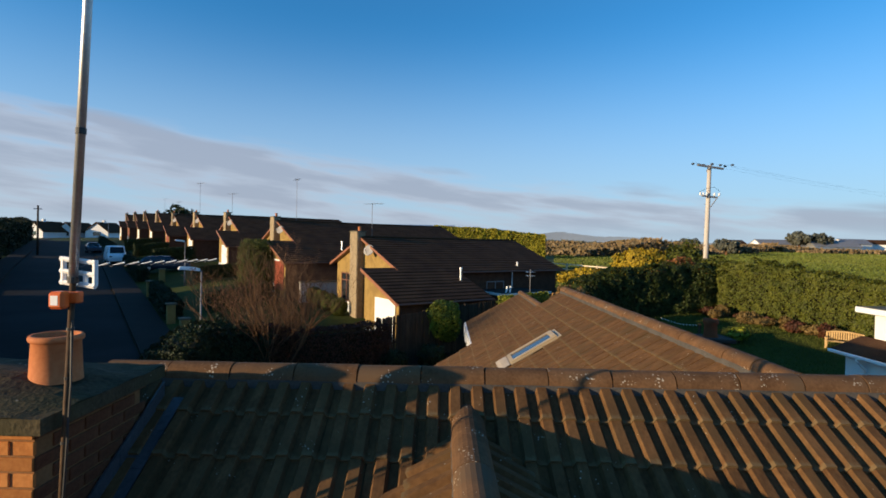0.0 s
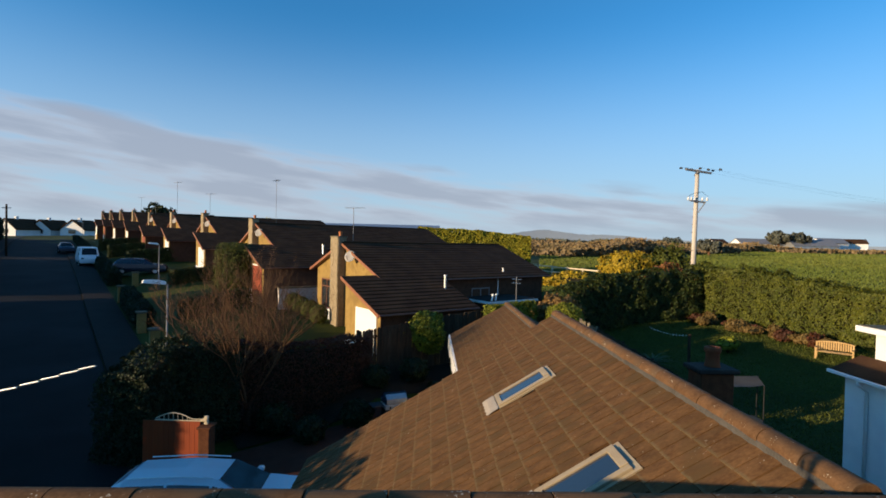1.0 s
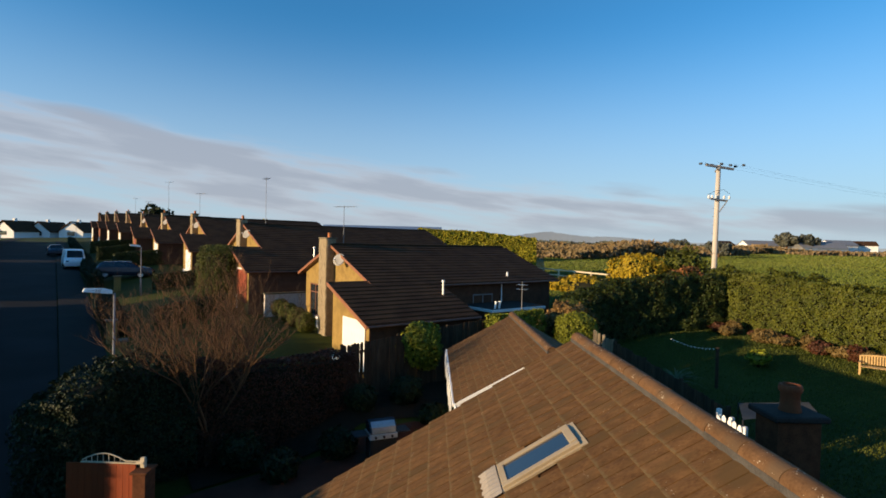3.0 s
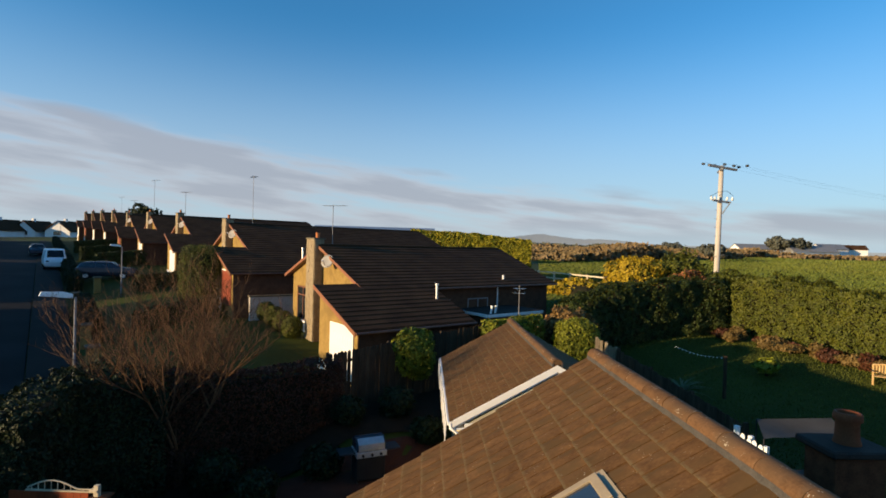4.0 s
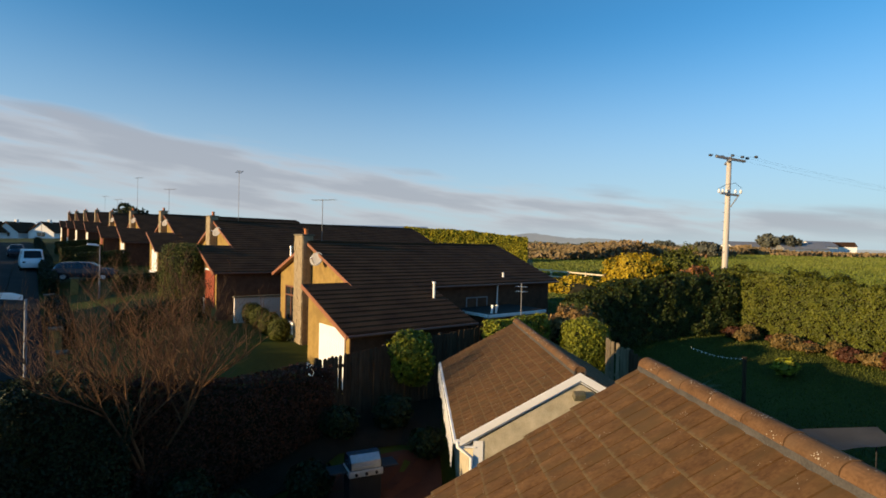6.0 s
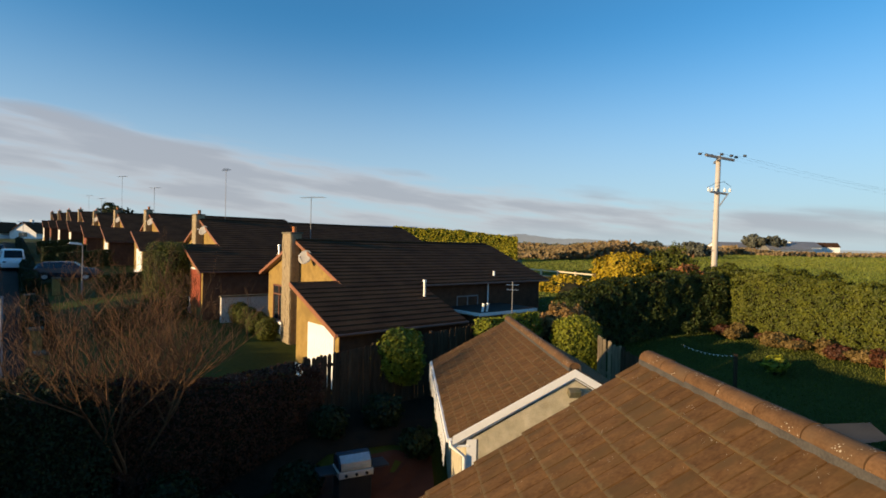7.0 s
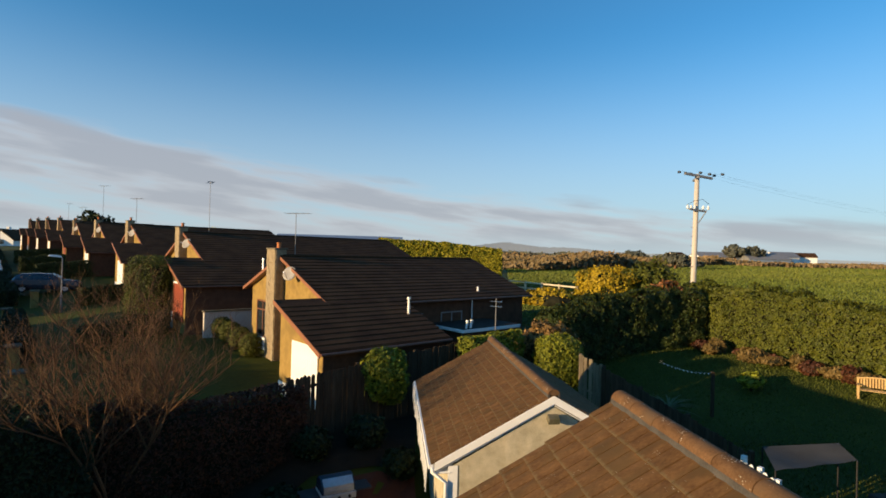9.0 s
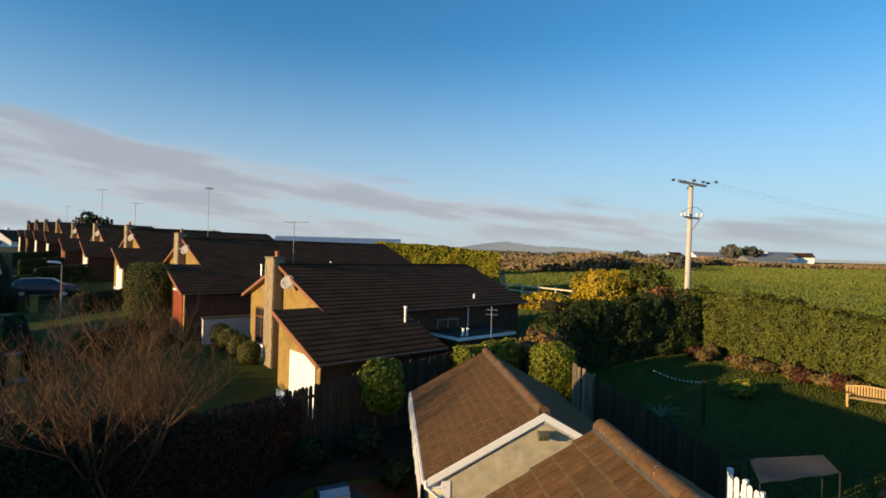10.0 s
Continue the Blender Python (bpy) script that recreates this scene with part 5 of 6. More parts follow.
# ---------------------------------------------------------------- street lamps
def street_lamp(x, y, head_z, yaw):
    z0 = ground_z(x, y)
    s = thing("street_lamp", "grey steel street lamp with a white lantern", "street lamp", pose(x, y, z0, 0, 0, yaw), "street lamps")
    h = head_z - z0
    part("column", Shape().tube([(0, 0, 0), (0, 0, 1.2), (0, 0, 1.25), (0, 0, h)], [0.065, 0.065, 0.036, 0.028], 10), M_GREYMETAL, s, smooth=True)
    part("door", Shape().box((-0.03, -0.085, 0.4), (0.03, -0.06, 0.9)), M_GREYMETAL, s)
    hd = Shape()
    hd.add([(-0.05, -0.07, h - 0.02), (-0.05, 0.07, h - 0.02), (-0.2, 0.13, h + 0.0), (-0.75, 0.09, h + 0.06), (-0.75, -0.09, h + 0.06), (-0.2, -0.13, h + 0.0),
            (-0.05, -0.06, h + 0.08), (-0.05, 0.06, h + 0.08), (-0.25, 0.1, h + 0.15), (-0.7, 0.06, h + 0.16), (-0.7, -0.06, h + 0.16), (-0.25, -0.1, h + 0.15)],
           [(0, 5, 4, 3, 2, 1), (6, 7, 8, 9, 10, 11), (0, 1, 7, 6), (1, 2, 8, 7), (2, 3, 9, 8), (3, 4, 10, 9), (4, 5, 11, 10), (5, 0, 6, 11)])
    part("lantern", hd, M_WHITE, s, bevel=0.01)
    return s


street_lamp(-8.5, 18.4, 4.55, 36)
street_lamp(-21.0, 42.2, 5.35, 36)
street_lamp(-59.6, 92.1, 7.9, 36)
sp = thing("telegraph_pole", "dark wooden telegraph pole beside the street", "telegraph pole", pose(-51.6, 65.9, ground_z(-51.6, 65.9)))
part("pole", Shape().tube([(0, 0, -0.3), (0, 0, 3.5), (0, 0, 6.4)], [0.13, 0.12, 0.10], 10), M_WOOD, sp, smooth=True)
part("cross_arm", Shape().box((-0.45, -0.04, 5.9), (0.45, 0.04, 6.0), pose(0, 0, 0, 0, 0, 30)), M_GREYMETAL, sp)


# ---------------------------------------------------------------- fences, gate, walls
def board_fence(name, label, a, b, top_a, top_b, mat, wide=0.15, gap=0.012, pointed=False, low=None):
    """Upright boards on two rails between posts."""
    a, b = Vector((*a, 0)), Vector((*b, 0))
    d = b - a
    n = int(d.length / (wide + gap))
    yaw = math.degrees(math.atan2(d.y, d.x))
    f = thing(name, label, "fence")
    rng = random.Random(int(a.x * 31))
    lows = []
    for k in range(n):
        t = (k + 0.5) / n
        p = a + d * t
        z0 = ground_z(p.x, p.y) if low is None else low
        z1 = top_a + (top_b - top_a) * t + rng.uniform(-0.03, 0.03)
        w = wide / 2
        if pointed:
            ring = [(-w, 0, z0), (w, 0, z0), (w, 0, z1 - 0.07), (w * 0.6, 0, z1 - 0.02), (0, 0, z1), (-w * 0.6, 0, z1 - 0.02), (-w, 0, z1 - 0.07)]
        else:
            ring = [(-w, 0, z0), (w, 0, z0), (w, 0, z1), (-w, 0, z1)]
        part("board", Shape().prism(ring, (0, 0.02, 0)), mat, f, m=pose(p.x, p.y, 0, 0, rng.uniform(-0.7, 0.7), yaw + rng.uniform(-2, 2)))
    for dz in (0.25, 0.75):
        za = top_a - 1.6 * dz
        zb = top_b - 1.6 * dz
        sd = Vector((-d.y, d.x, 0)).normalized() * 0.05
        part("rail", Shape().prism([a + sd + Vector((0, 0, za)), a + sd * 1.8 + Vector((0, 0, za)), a + sd * 1.8 + Vector((0, 0, za + 0.09)), a + sd + Vector((0, 0, za + 0.09))], d + Vector((0, 0, zb - za))), mat, f)
    m = max(2, int(d.length / 1.8))
    for k in range(m + 1):
        p = a + d * k / m
        zt = top_a + (top_b - top_a) * k / m + 0.02
        part("post", Shape().box((-0.05, 0.06, ground_z(p.x, p.y) - 0.1), (0.05, 0.16, zt)), mat, f, m=pose(p.x, p.y, 0, 0, 0, yaw))
    return f


p0, p1 = U * -19.2 + V * 10.6, U * -19.2 + V * 17.6
board_fence("fence", "weathered scalloped timber fence in shade by the bungalow", (p0.x, p0.y), (p1.x, p1.y), 2.5, 3.0, M_WOOD, 0.12, 0.012, True)
board_fence("fence", "weathered close-boarded timber fence beside the lawn", (7.72, 24.2), (8.62, 17.8), 2.4, 1.80, M_WOOD, 0.14, 0.008)
# This panel's boards are paler: sunlight is put into the wood colour.
board_fence("fence", "weathered fence panel with sunlight put into its colour beside the clipped bush", (7.08, 24.58), (7.7, 24.22), 2.72, 2.42, M_LITWOOD, 0.115, 0.008)
board_fence("picket_fence", "short white picket fence panel", (8.10, 17.28), (8.40, 16.62), 1.88, 1.63, M_WHITE, 0.11, 0.03, True)

gate = thing("gate", "orange-stained timber gate with a white arched top rail", "gate", pose(-6.45, 14.85, ground_z(-6.4, 14.8), 0, 0, -3))
for k in range(11):
    part("board", Shape().box((-0.9 + 0.139 * k, -0.015, 0.08), (-0.9 + 0.139 * k + 0.133, 0.012, 1.68)), M_GATE, gate)
part("frame_rail", Shape().box((-0.92, 0.014, 0.2), (0.64, 0.06, 0.32)).box((-0.92, 0.014, 1.46), (0.64, 0.06, 1.58)), M_GATE, gate)
def arch_z(x):
    return 1.745 + 0.15 * max(0.0, math.sin(math.pi * min(1, max(0, (x + 0.55) / 0.95))))


part("arched_rail", Shape().tube([(x, 0.0, arch_z(x)) for x in np.linspace(-0.55, 0.72, 15)], 0.014, 6), M_PALEWOOD, gate)
part("top_rail", Shape().box((-0.58, -0.02, 1.69), (0.74, 0.02, 1.715)), M_PALEWOOD, gate)
for k in range(9):
    x = -0.47 + 0.125 * k
    part("spindle", Shape().tube([(x, 0, 1.71), (x, 0, arch_z(x))], 0.010, 5), M_PALEWOOD, gate)
part("latch", Shape().box((0.66, -0.05, 1.70), (0.82, 0.05, 1.76)).box((0.74, -0.04, 1.62), (0.84, 0.04, 1.84)), M_PALEWOOD, gate, bevel=0.01)
gp = thing("gate_post", "dark brick gate post", "gate post", pose(-6.45 + 0.8, 14.81, ground_z(-6.4, 14.8) - 0.05), "gate posts")
part("pillar", Shape().box((-0.14, -0.2, 0), (0.14, 0.2, 1.6)), M_DARKRED, gp, bevel=0.01)
part("cap", Shape().box((-0.18, -0.24, 1.6), (0.18, 0.24, 1.65)), M_DARKRED, gp, bevel=0.01)

# post-and-rail fence at the edge of the field
pr = thing("rail_fence", "pale wooden post-and-rail fence by the field", "fence")
fa, fb = Vector((11.2, 60.5, 0)), Vector((17.0, 51.8, 0))
for k in range(6):
    p = fa.lerp(fb, k / 5)
    z = ground_z(p.x, p.y)
    part("post", Shape().box((-0.07, -0.07, -0.3), (0.07, 0.07, 1.3)), M_PALEWOOD, pr, m=pose(p.x, p.y, z, 0, 0, 30))
for hz in (0.55, 1.1):
    a, b = fa + Vector((0, 0, ground_z(fa.x, fa.y) + hz)), fb + Vector((0, 0, ground_z(fb.x, fb.y) + hz))
    part("rail", Shape().prism([a + Vector((0, -0.05, 0)), a + Vector((0, 0.05, 0)), a + Vector((0, 0.05, 0.13)), a + Vector((0, -0.05, 0.13))], b - a), M_PALEWOOD, pr)

# Stands for the second bungalow's white lower side; grey puts shade into the white.
gw_ = thing("garden_wall", "low wall standing for the second bungalow's white lower side, greyed for shade", "wall")
wa, wb = U * -33.9 + V * 12.6, U * -33.9 + V * 21
part("wall", Shape().box((0, -0.1, 0.2), ((wb - wa).length, 0.1, 2.82)), M_SHADERENDER, gw_, m=pose(wa.x, wa.y, 0, 0, 0, yaw_row))
part("coping", Shape().box((-0.05, -0.15, 2.82), ((wb - wa).length + 0.05, 0.15, 2.9)), M_CEMENT, gw_, m=pose(wa.x, wa.y, 0, 0, 0, yaw_row))
for k, (s_, w_) in enumerate(((12.5, 2.6), (17.0, 2.6), (27.0, 2.6), (33.5, 4.2))):
    x, y = along(s_, w_)
    gp = thing("gate_post", "buff brick gate post at a front drive", "gate post", pose(x, y, ground_z(x, y) - 0.05, 0, 0, yaw_row), "front gate posts")
    part("pillar", Shape().box((-0.22, -0.22, 0), (0.22, 0.22, 1.15)), M_BRICK, gp, bevel=0.01)
    part("cap", Shape().box((-0.28, -0.28, 1.15), (0.28, 0.28, 1.25)), M_CEMENT, gp, bevel=0.015)
for k, (s0, s1) in enumerate(((18, 26), (35, 45), (47, 60), (62, 75), (77, 95), (97, 112))):
    a, b = along(s0, 2.9), along(s1, 2.9)
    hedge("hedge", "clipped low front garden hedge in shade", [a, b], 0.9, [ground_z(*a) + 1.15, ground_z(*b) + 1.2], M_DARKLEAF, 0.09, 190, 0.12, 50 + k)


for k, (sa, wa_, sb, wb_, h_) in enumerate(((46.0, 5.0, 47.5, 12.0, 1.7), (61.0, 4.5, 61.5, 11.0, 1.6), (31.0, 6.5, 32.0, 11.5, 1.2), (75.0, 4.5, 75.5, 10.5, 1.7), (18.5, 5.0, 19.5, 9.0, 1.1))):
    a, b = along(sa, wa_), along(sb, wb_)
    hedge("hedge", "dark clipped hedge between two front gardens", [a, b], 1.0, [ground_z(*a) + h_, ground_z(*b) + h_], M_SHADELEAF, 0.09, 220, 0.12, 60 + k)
a = along(47.8, 13.0)
bush("bush", "clipped bright green box bush in a front garden", (*a, ground_z(*a) + 1.0), (1.0, 1.0, 1.1), M_BRIGHTLEAF, 0.08, 5000, 6.0, 0.06, 66)


# ---------------------------------------------------------------- flat-roofed porch and things at the first bungalow
b0 = pose(origin.x, origin.y, ROW_Z[0], 0, 0, yaw_row)
an = thing("porch", "flat-roofed side porch with a white fascia", "porch", b0)
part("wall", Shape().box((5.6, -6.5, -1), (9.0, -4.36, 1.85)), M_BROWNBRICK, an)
part("fascia", Shape().box((5.4, -6.75, 1.86), (9.2, -4.36, 2.0)), M_WHITE, an, bevel=0.01)
part("roof", Shape().box((5.45, -6.7, 2.0), (9.15, -4.36, 2.03)), M_DARKCEMENT, an)
for dx in (0.15, 0.42):
    vp = thing("vent_pipe", "short white vent pipe on the porch roof", "vent pipe", b0 @ pose(5.6 + dx, -6.55, 2.03, 0, 12, 0), "vent pipes")
    part("pipe", Shape().tube([(0, 0, -0.03), (0, 0, 0.3)], 0.05, 8), M_WHITE, vp)
    part("cowl", Shape().tube([(0, 0, 0.3), (0, 0, 0.36)], 0.07, 8), M_WHITE, vp)
an2 = thing("tv_aerial", "grey television aerial on a pole behind the porch", "tv aerial", b0 @ pose(7.05, -7.1, 0.2, 0, 0, -60))
part("pole", Shape().tube([(0, 0, -0.2), (0, 0, 3.15)], 0.02, 8), M_GREYMETAL, an2)
for q in (0, 1):
    part("boom", Shape().tube([(-0.25, 0, 3.0 - 0.22 * q), (0.25, 0, 3.0 - 0.22 * q)], 0.012, 5), M_STEEL, an2)
    for k in range(4):
        x = -0.22 + 0.15 * k
        part("element", Shape().tube([(x, -0.26, 3.01 - 0.22 * q), (x, 0.26, 3.01 - 0.22 * q)], 0.008, 5), M_STEEL, an2)

# ---------------------------------------------------------------- mast and aerial on the chimney
mast = thing("tv_aerial", "tall galvanised mast with a long television aerial, strapped to the chimney", "tv aerial")
lean = Vector((0.024, 0.025, 1))
mb = Vector((-1.75, 2.53, 4.0))
mb = mb + Vector((0.02, 0, 0))
part("lower_mast", Shape().tube([mb, mb + lean * 1.62], 0.0135, 12), M_RUSTPIPE, mast, "dark rusted lower pipe", smooth=True)
part("mast", Shape().tube([mb + lean * 1.50, mb + lean * 4.6], 0.020, 12), M_STEEL, mast, smooth=True)
for q in (0.15, 0.42):
    p = mb + lean * q
    part("bracket", Shape().box((-0.26, -0.012, -0.012), (0.03, 0.012, 0.012), pose(p.x, p.y + 0.012, p.z)).box((-0.03, -0.02, -0.02), (0.03, 0.025, 0.02), pose(p.x, p.y, p.z)), M_RUSTPIPE, mast, "rusty wall bracket")
for q in (1.50, 2.2, 2.9):
    p = mb + lean * q
    part("tape", Shape().tube([p, p + lean * 0.03], 0.023, 12), M_BLACK, mast)
for q in (0.75, 1.05, 1.28):
    p = mb + lean * q
    part("cable_tie", Shape().tube([p, p + lean * 0.012], 0.0165, 10), M_BLACK, mast)
p = mb + lean * 1.555
boom_a, boom_b = p + Vector((0.0, -0.02, 0.02)), p + Vector((0.235, 0.99, 0.02))
part("boom", Shape().tube([boom_a, boom_b], 0.003, 6), M_BLACK, mast)
bd = (boom_b - boom_a).normalized()
bs = Vector((bd.y, -bd.x, 0.0))
for k in range(10):
    c = boom_a + bd * (0.17 + 0.09 * k)
    part("element", Shape().tube([c - bs * 0.045 + Vector((0, 0, -0.006)), c + bs * 0.045 + Vector((0, 0, 0.016))], 0.0034, 6), M_ALU, mast, "short white aerial rod")
c = p + Vector((0.0, 0.03, 0.0))
for q in (-1, 1):
    rf = Shape()
    for z in (-0.062, -0.008, 0.05):
        rf.tube([c + bs * q * 0.012 + Vector((0, 0, z)), c + bs * q * 0.10 + Vector((0, 0, z - 0.008 * q))], 0.0125, 6)
    rf.tube([c + bs * q * (0.10 if q > 0 else 0.085) + Vector((0, 0, -0.066)), c + bs * q * (0.10 if q > 0 else 0.085) + Vector((0, 0, 0.055))], 0.012, 6)
    rf.tube([c + bs * q * 0.045 + Vector((0, 0, -0.06)), c + bs * q * 0.045 + Vector((0, 0, -0.01))], 0.011, 6)
    part("reflector", rf, M_WHITE, mast, "white slotted reflector panel")
p = mb + lean * 1.43
jb = part("junction_box", Shape().box((-0.062, -0.075, -0.045), (0.008, -0.015, 0.035), pose(p.x, p.y, p.z)), M_ORANGE, mast, "orange plastic box", bevel=0.012)
part("label", Shape().box((-0.046, -0.0765, -0.026), (-0.012, -0.0755, 0.018), pose(p.x, p.y, p.z)), M_WHITE, jb, "white sticker")
part("clamp", Shape().box((-0.02, -0.02, -0.022), (0.042, 0.022, 0.032), pose(p.x, p.y, p.z)), M_ORANGE, mast, "orange pipe clamp", bevel=0.006)
part("cable", Shape().tube([p, p + Vector((0.02, -0.03, -0.4)), mb + Vector((0.03, -0.02, 0.3)), mb + Vector((0.04, 0, 0))], 0.005, 5), M_BLACK, mast)


# ---------------------------------------------------------------- white house beside the lawn
wh = thing("house", "white rendered house with a flat roof and low side roof", "house")
part("lower_wall", Shape().box((11.42, 7.0, -0.8), (12.05, 14.75, 2.88)), M_WHITEWALL, wh)
part("upper_wall", Shape().box((12.05, 6.0, -0.8), (19.0, 14.55, 4.0)), M_WHITEWALL, wh)
part("flat_roof", Shape().box((11.72, 5.7, 4.0), (19.3, 14.85, 4.15)), M_WHITE, wh, bevel=0.01)
part("roof_felt", Shape().box((11.78, 5.76, 4.154), (19.24, 14.79, 4.17)), M_CEMENT, wh)
part("side_roof", Shape().prism([(11.18, 7.0, 2.93), (12.046, 7.0, 3.3), (12.046, 7.0, 3.22), (11.18, 7.0, 2.85)], (0, 8.0, 0)), M_DARKTILE, wh)
part("gutter", Shape().box((11.08, 7.0, 2.84), (11.17, 15.0, 2.92)), M_WHITE, wh, bevel=0.01)
part("downpipe", Shape().tube([(11.13, 14.0, 2.86), (11.13, 14.0, 2.74), (11.36, 14.0, 2.55), (11.36, 14.0, -0.5)], 0.04, 8), M_WHITE, wh, smooth=True)
ww = part("window", Shape().box((12.0, 12.2, 3.0), (12.046, 13.5, 3.06)).box((12.0, 12.2, 3.72), (12.046, 13.5, 3.78)).box((12.0, 12.2, 3.06), (12.046, 12.27, 3.72)).box((12.0, 13.43, 3.06), (12.046, 13.5, 3.72)), M_BROWN, wh, "brown window frame")
part("pane", Shape().box((12.03, 12.25, 3.05), (12.044, 13.45, 3.73)), M_GLASS, ww)
part("sill", Shape().box((11.92, 12.1, 2.93), (12.046, 13.6, 2.99)), M_CEMENT, ww)

# ---------------------------------------------------------------- the garden
gr = ground_z(18.95, 24.5)
bench = thing("bench", "golden wooden garden bench with a curved slatted back", "bench", pose(18.95, 24.5, gr, 0, 0, -42) @ Matrix.Diagonal((0.9, 0.9, 0.8, 1.0)))
for x in (-0.8, 0.72):
    part("leg", Shape().box((x, -0.02, 0), (x + 0.07, 0.06, 0.9), pose(0, 0, 0, -6)), M_BENCH, bench)
    part("leg", Shape().box((x, -0.5, 0), (x + 0.07, -0.43, 0.62)), M_BENCH, bench)
    part("armrest", Shape().box((x - 0.01, -0.54, 0.62), (x + 0.08, 0.02, 0.66)), M_BENCH, bench)
for k in range(5):
    part("seat_slat", Shape().box((-0.78, -0.48 + 0.095 * k, 0.42), (0.78, -0.40 + 0.095 * k, 0.445)), M_BENCH, bench)
for k in range(14):
    x = -0.68 + 0.1 * k
    part("back_slat", Shape().box((x, 0.03, 0.5), (x + 0.06, 0.055, 0.86 + 0.1 * math.sin(math.pi * (x + 0.75) / 1.5)), pose(0, 0, 0, -6)), M_BENCH, bench)
part("top_rail", Shape().tube([(-0.8 + 1.6 * t, 0.13, 0.88 + 0.1 * math.sin(math.pi * t)) for t in np.linspace(0, 1, 9)], 0.04, 6), M_BENCH, bench)

gz = ground_z(10, 17.0)
cv = thing("garden_canopy", "grey canvas canopy stretched over a garden seat", "canopy")
c0 = [(9.0, 17.8, 1.92), (11.1, 17.97, 1.92), (10.8, 17.15, 1.82), (8.5, 16.75, 1.80)]
sh = Shape()
N = 9
for a in range(N):
    for b in range(N):
        s, t = a / (N - 1), b / (N - 1)
        q = Vector(c0[0]).lerp(Vector(c0[1]), s).lerp(Vector(c0[3]).lerp(Vector(c0[2]), s), t)
        sag = -0.10 * math.sin(math.pi * s) * math.sin(math.pi * t) + 0.015 * math.sin(s * 14) * t
        sh.v.append((q.x, q.y, q.z + sag))
for a in range(N - 1):
    for b in range(N - 1):
        k = a * N + b
        sh.f.append((k, k + 1, k + N + 1, k + N))
cn = part("canvas", sh, M_CANVAS, cv, smooth=True)
for q in c0:
    part("pole", Shape().tube([(q[0], q[1], ground_z(q[0], q[1]) - 0.05), q], 0.016, 8), M_BLACK, cv)
part("seat", Shape().box((9.0, 16.95, ground_z(10, 17) + 0.35), (10.7, 17.5, ground_z(10, 17) + 0.5)), M_CANVAS, cv, bevel=0.03)
for x in (9.0, 10.6):
    part("seat_frame", Shape().box((x, 16.95, ground_z(10, 17) - 0.05), (x + 0.1, 17.5, ground_z(10, 17) + 0.36)), M_GREYMETAL, cv)

bz = ground_z(-1.0, 19.1)
bq = thing("barbecue", "stainless gas barbecue on a black trolley with side shelves", "barbecue", pose(-1.0, 19.15, bz, 0, 0, 22))
part("cabinet", Shape().box((-0.4, -0.26, 0.12), (0.4, 0.26, 0.78)), M_BLACK, bq, bevel=0.015)
hood = Shape().prism([(-0.4, -0.3, 0.92), (-0.4, 0.28, 0.92), (-0.4, 0.28, 1.12), (-0.4, 0.12, 1.24), (-0.4, -0.1, 1.24), (-0.4, -0.27, 1.10)], (0.8, 0, 0))
part("hood", hood, M_DARKCAR, bq, "dark enamelled hood", bevel=0.01)
part("lid_panel", Shape().prism([(-0.36, -0.312, 0.94), (-0.36, -0.285, 1.095), (-0.36, -0.115, 1.225), (-0.36, -0.13, 1.238), (-0.36, -0.30, 1.105), (-0.36, -0.325, 0.94)], (0.72, 0, 0)), M_STEEL, bq, "bright steel lid panel")
part("control_panel", Shape().box((-0.42, -0.33, 0.76), (0.42, 0.28, 0.91)), M_ALU, bq, bevel=0.01)
for x in (-0.25, 0.0, 0.25):
    part("knob", Shape().tube([(x, -0.33, 0.83), (x, -0.37, 0.83)], 0.035, 10), M_BLACK, bq)
for x in (-0.85, 0.43):
    part("side_shelf", Shape().box((x, -0.25, 0.86), (x + 0.42, 0.25, 0.90)), M_BLACK, bq, bevel=0.008)
part("handle", Shape().tube([(-0.28, -0.33, 1.02), (0.28, -0.33, 1.02)], 0.014, 6), M_STEEL, bq)
for x in (-0.36, 0.36):
    for y in (-0.2, 0.2):
        part("wheel", Shape().tube([(x - 0.02, y, 0.06), (x + 0.02, y, 0.06)], 0.06, 12), M_BLACK, bq)

wp = thing("washing_line", "white rope washing line strung from a wooden post", "washing line")
wz_ = ground_z(12.09, 24.44)
part("post", Shape().box((-0.05, -0.05, -0.2), (0.05, 0.05, 2.16 - wz_), pose(12.09, 24.44, wz_)), M_WOOD, wp)
ln_ = [(12.09 - 1.34 * t, 24.44 + 1.30 * t, 2.1 - 0.12 * math.sin(math.pi * t) + 0.15 * t) for t in np.linspace(0, 1, 14)]
part("line", Shape().tube(ln_, 0.003, 5), M_WHITE, wp)
for k in range(1, 13):
    q = ln_[k]
    part("peg", Shape().box((-0.009, -0.009, -0.045), (0.009, 0.009, 0.01), pose(*q)), M_WHITE, wp)

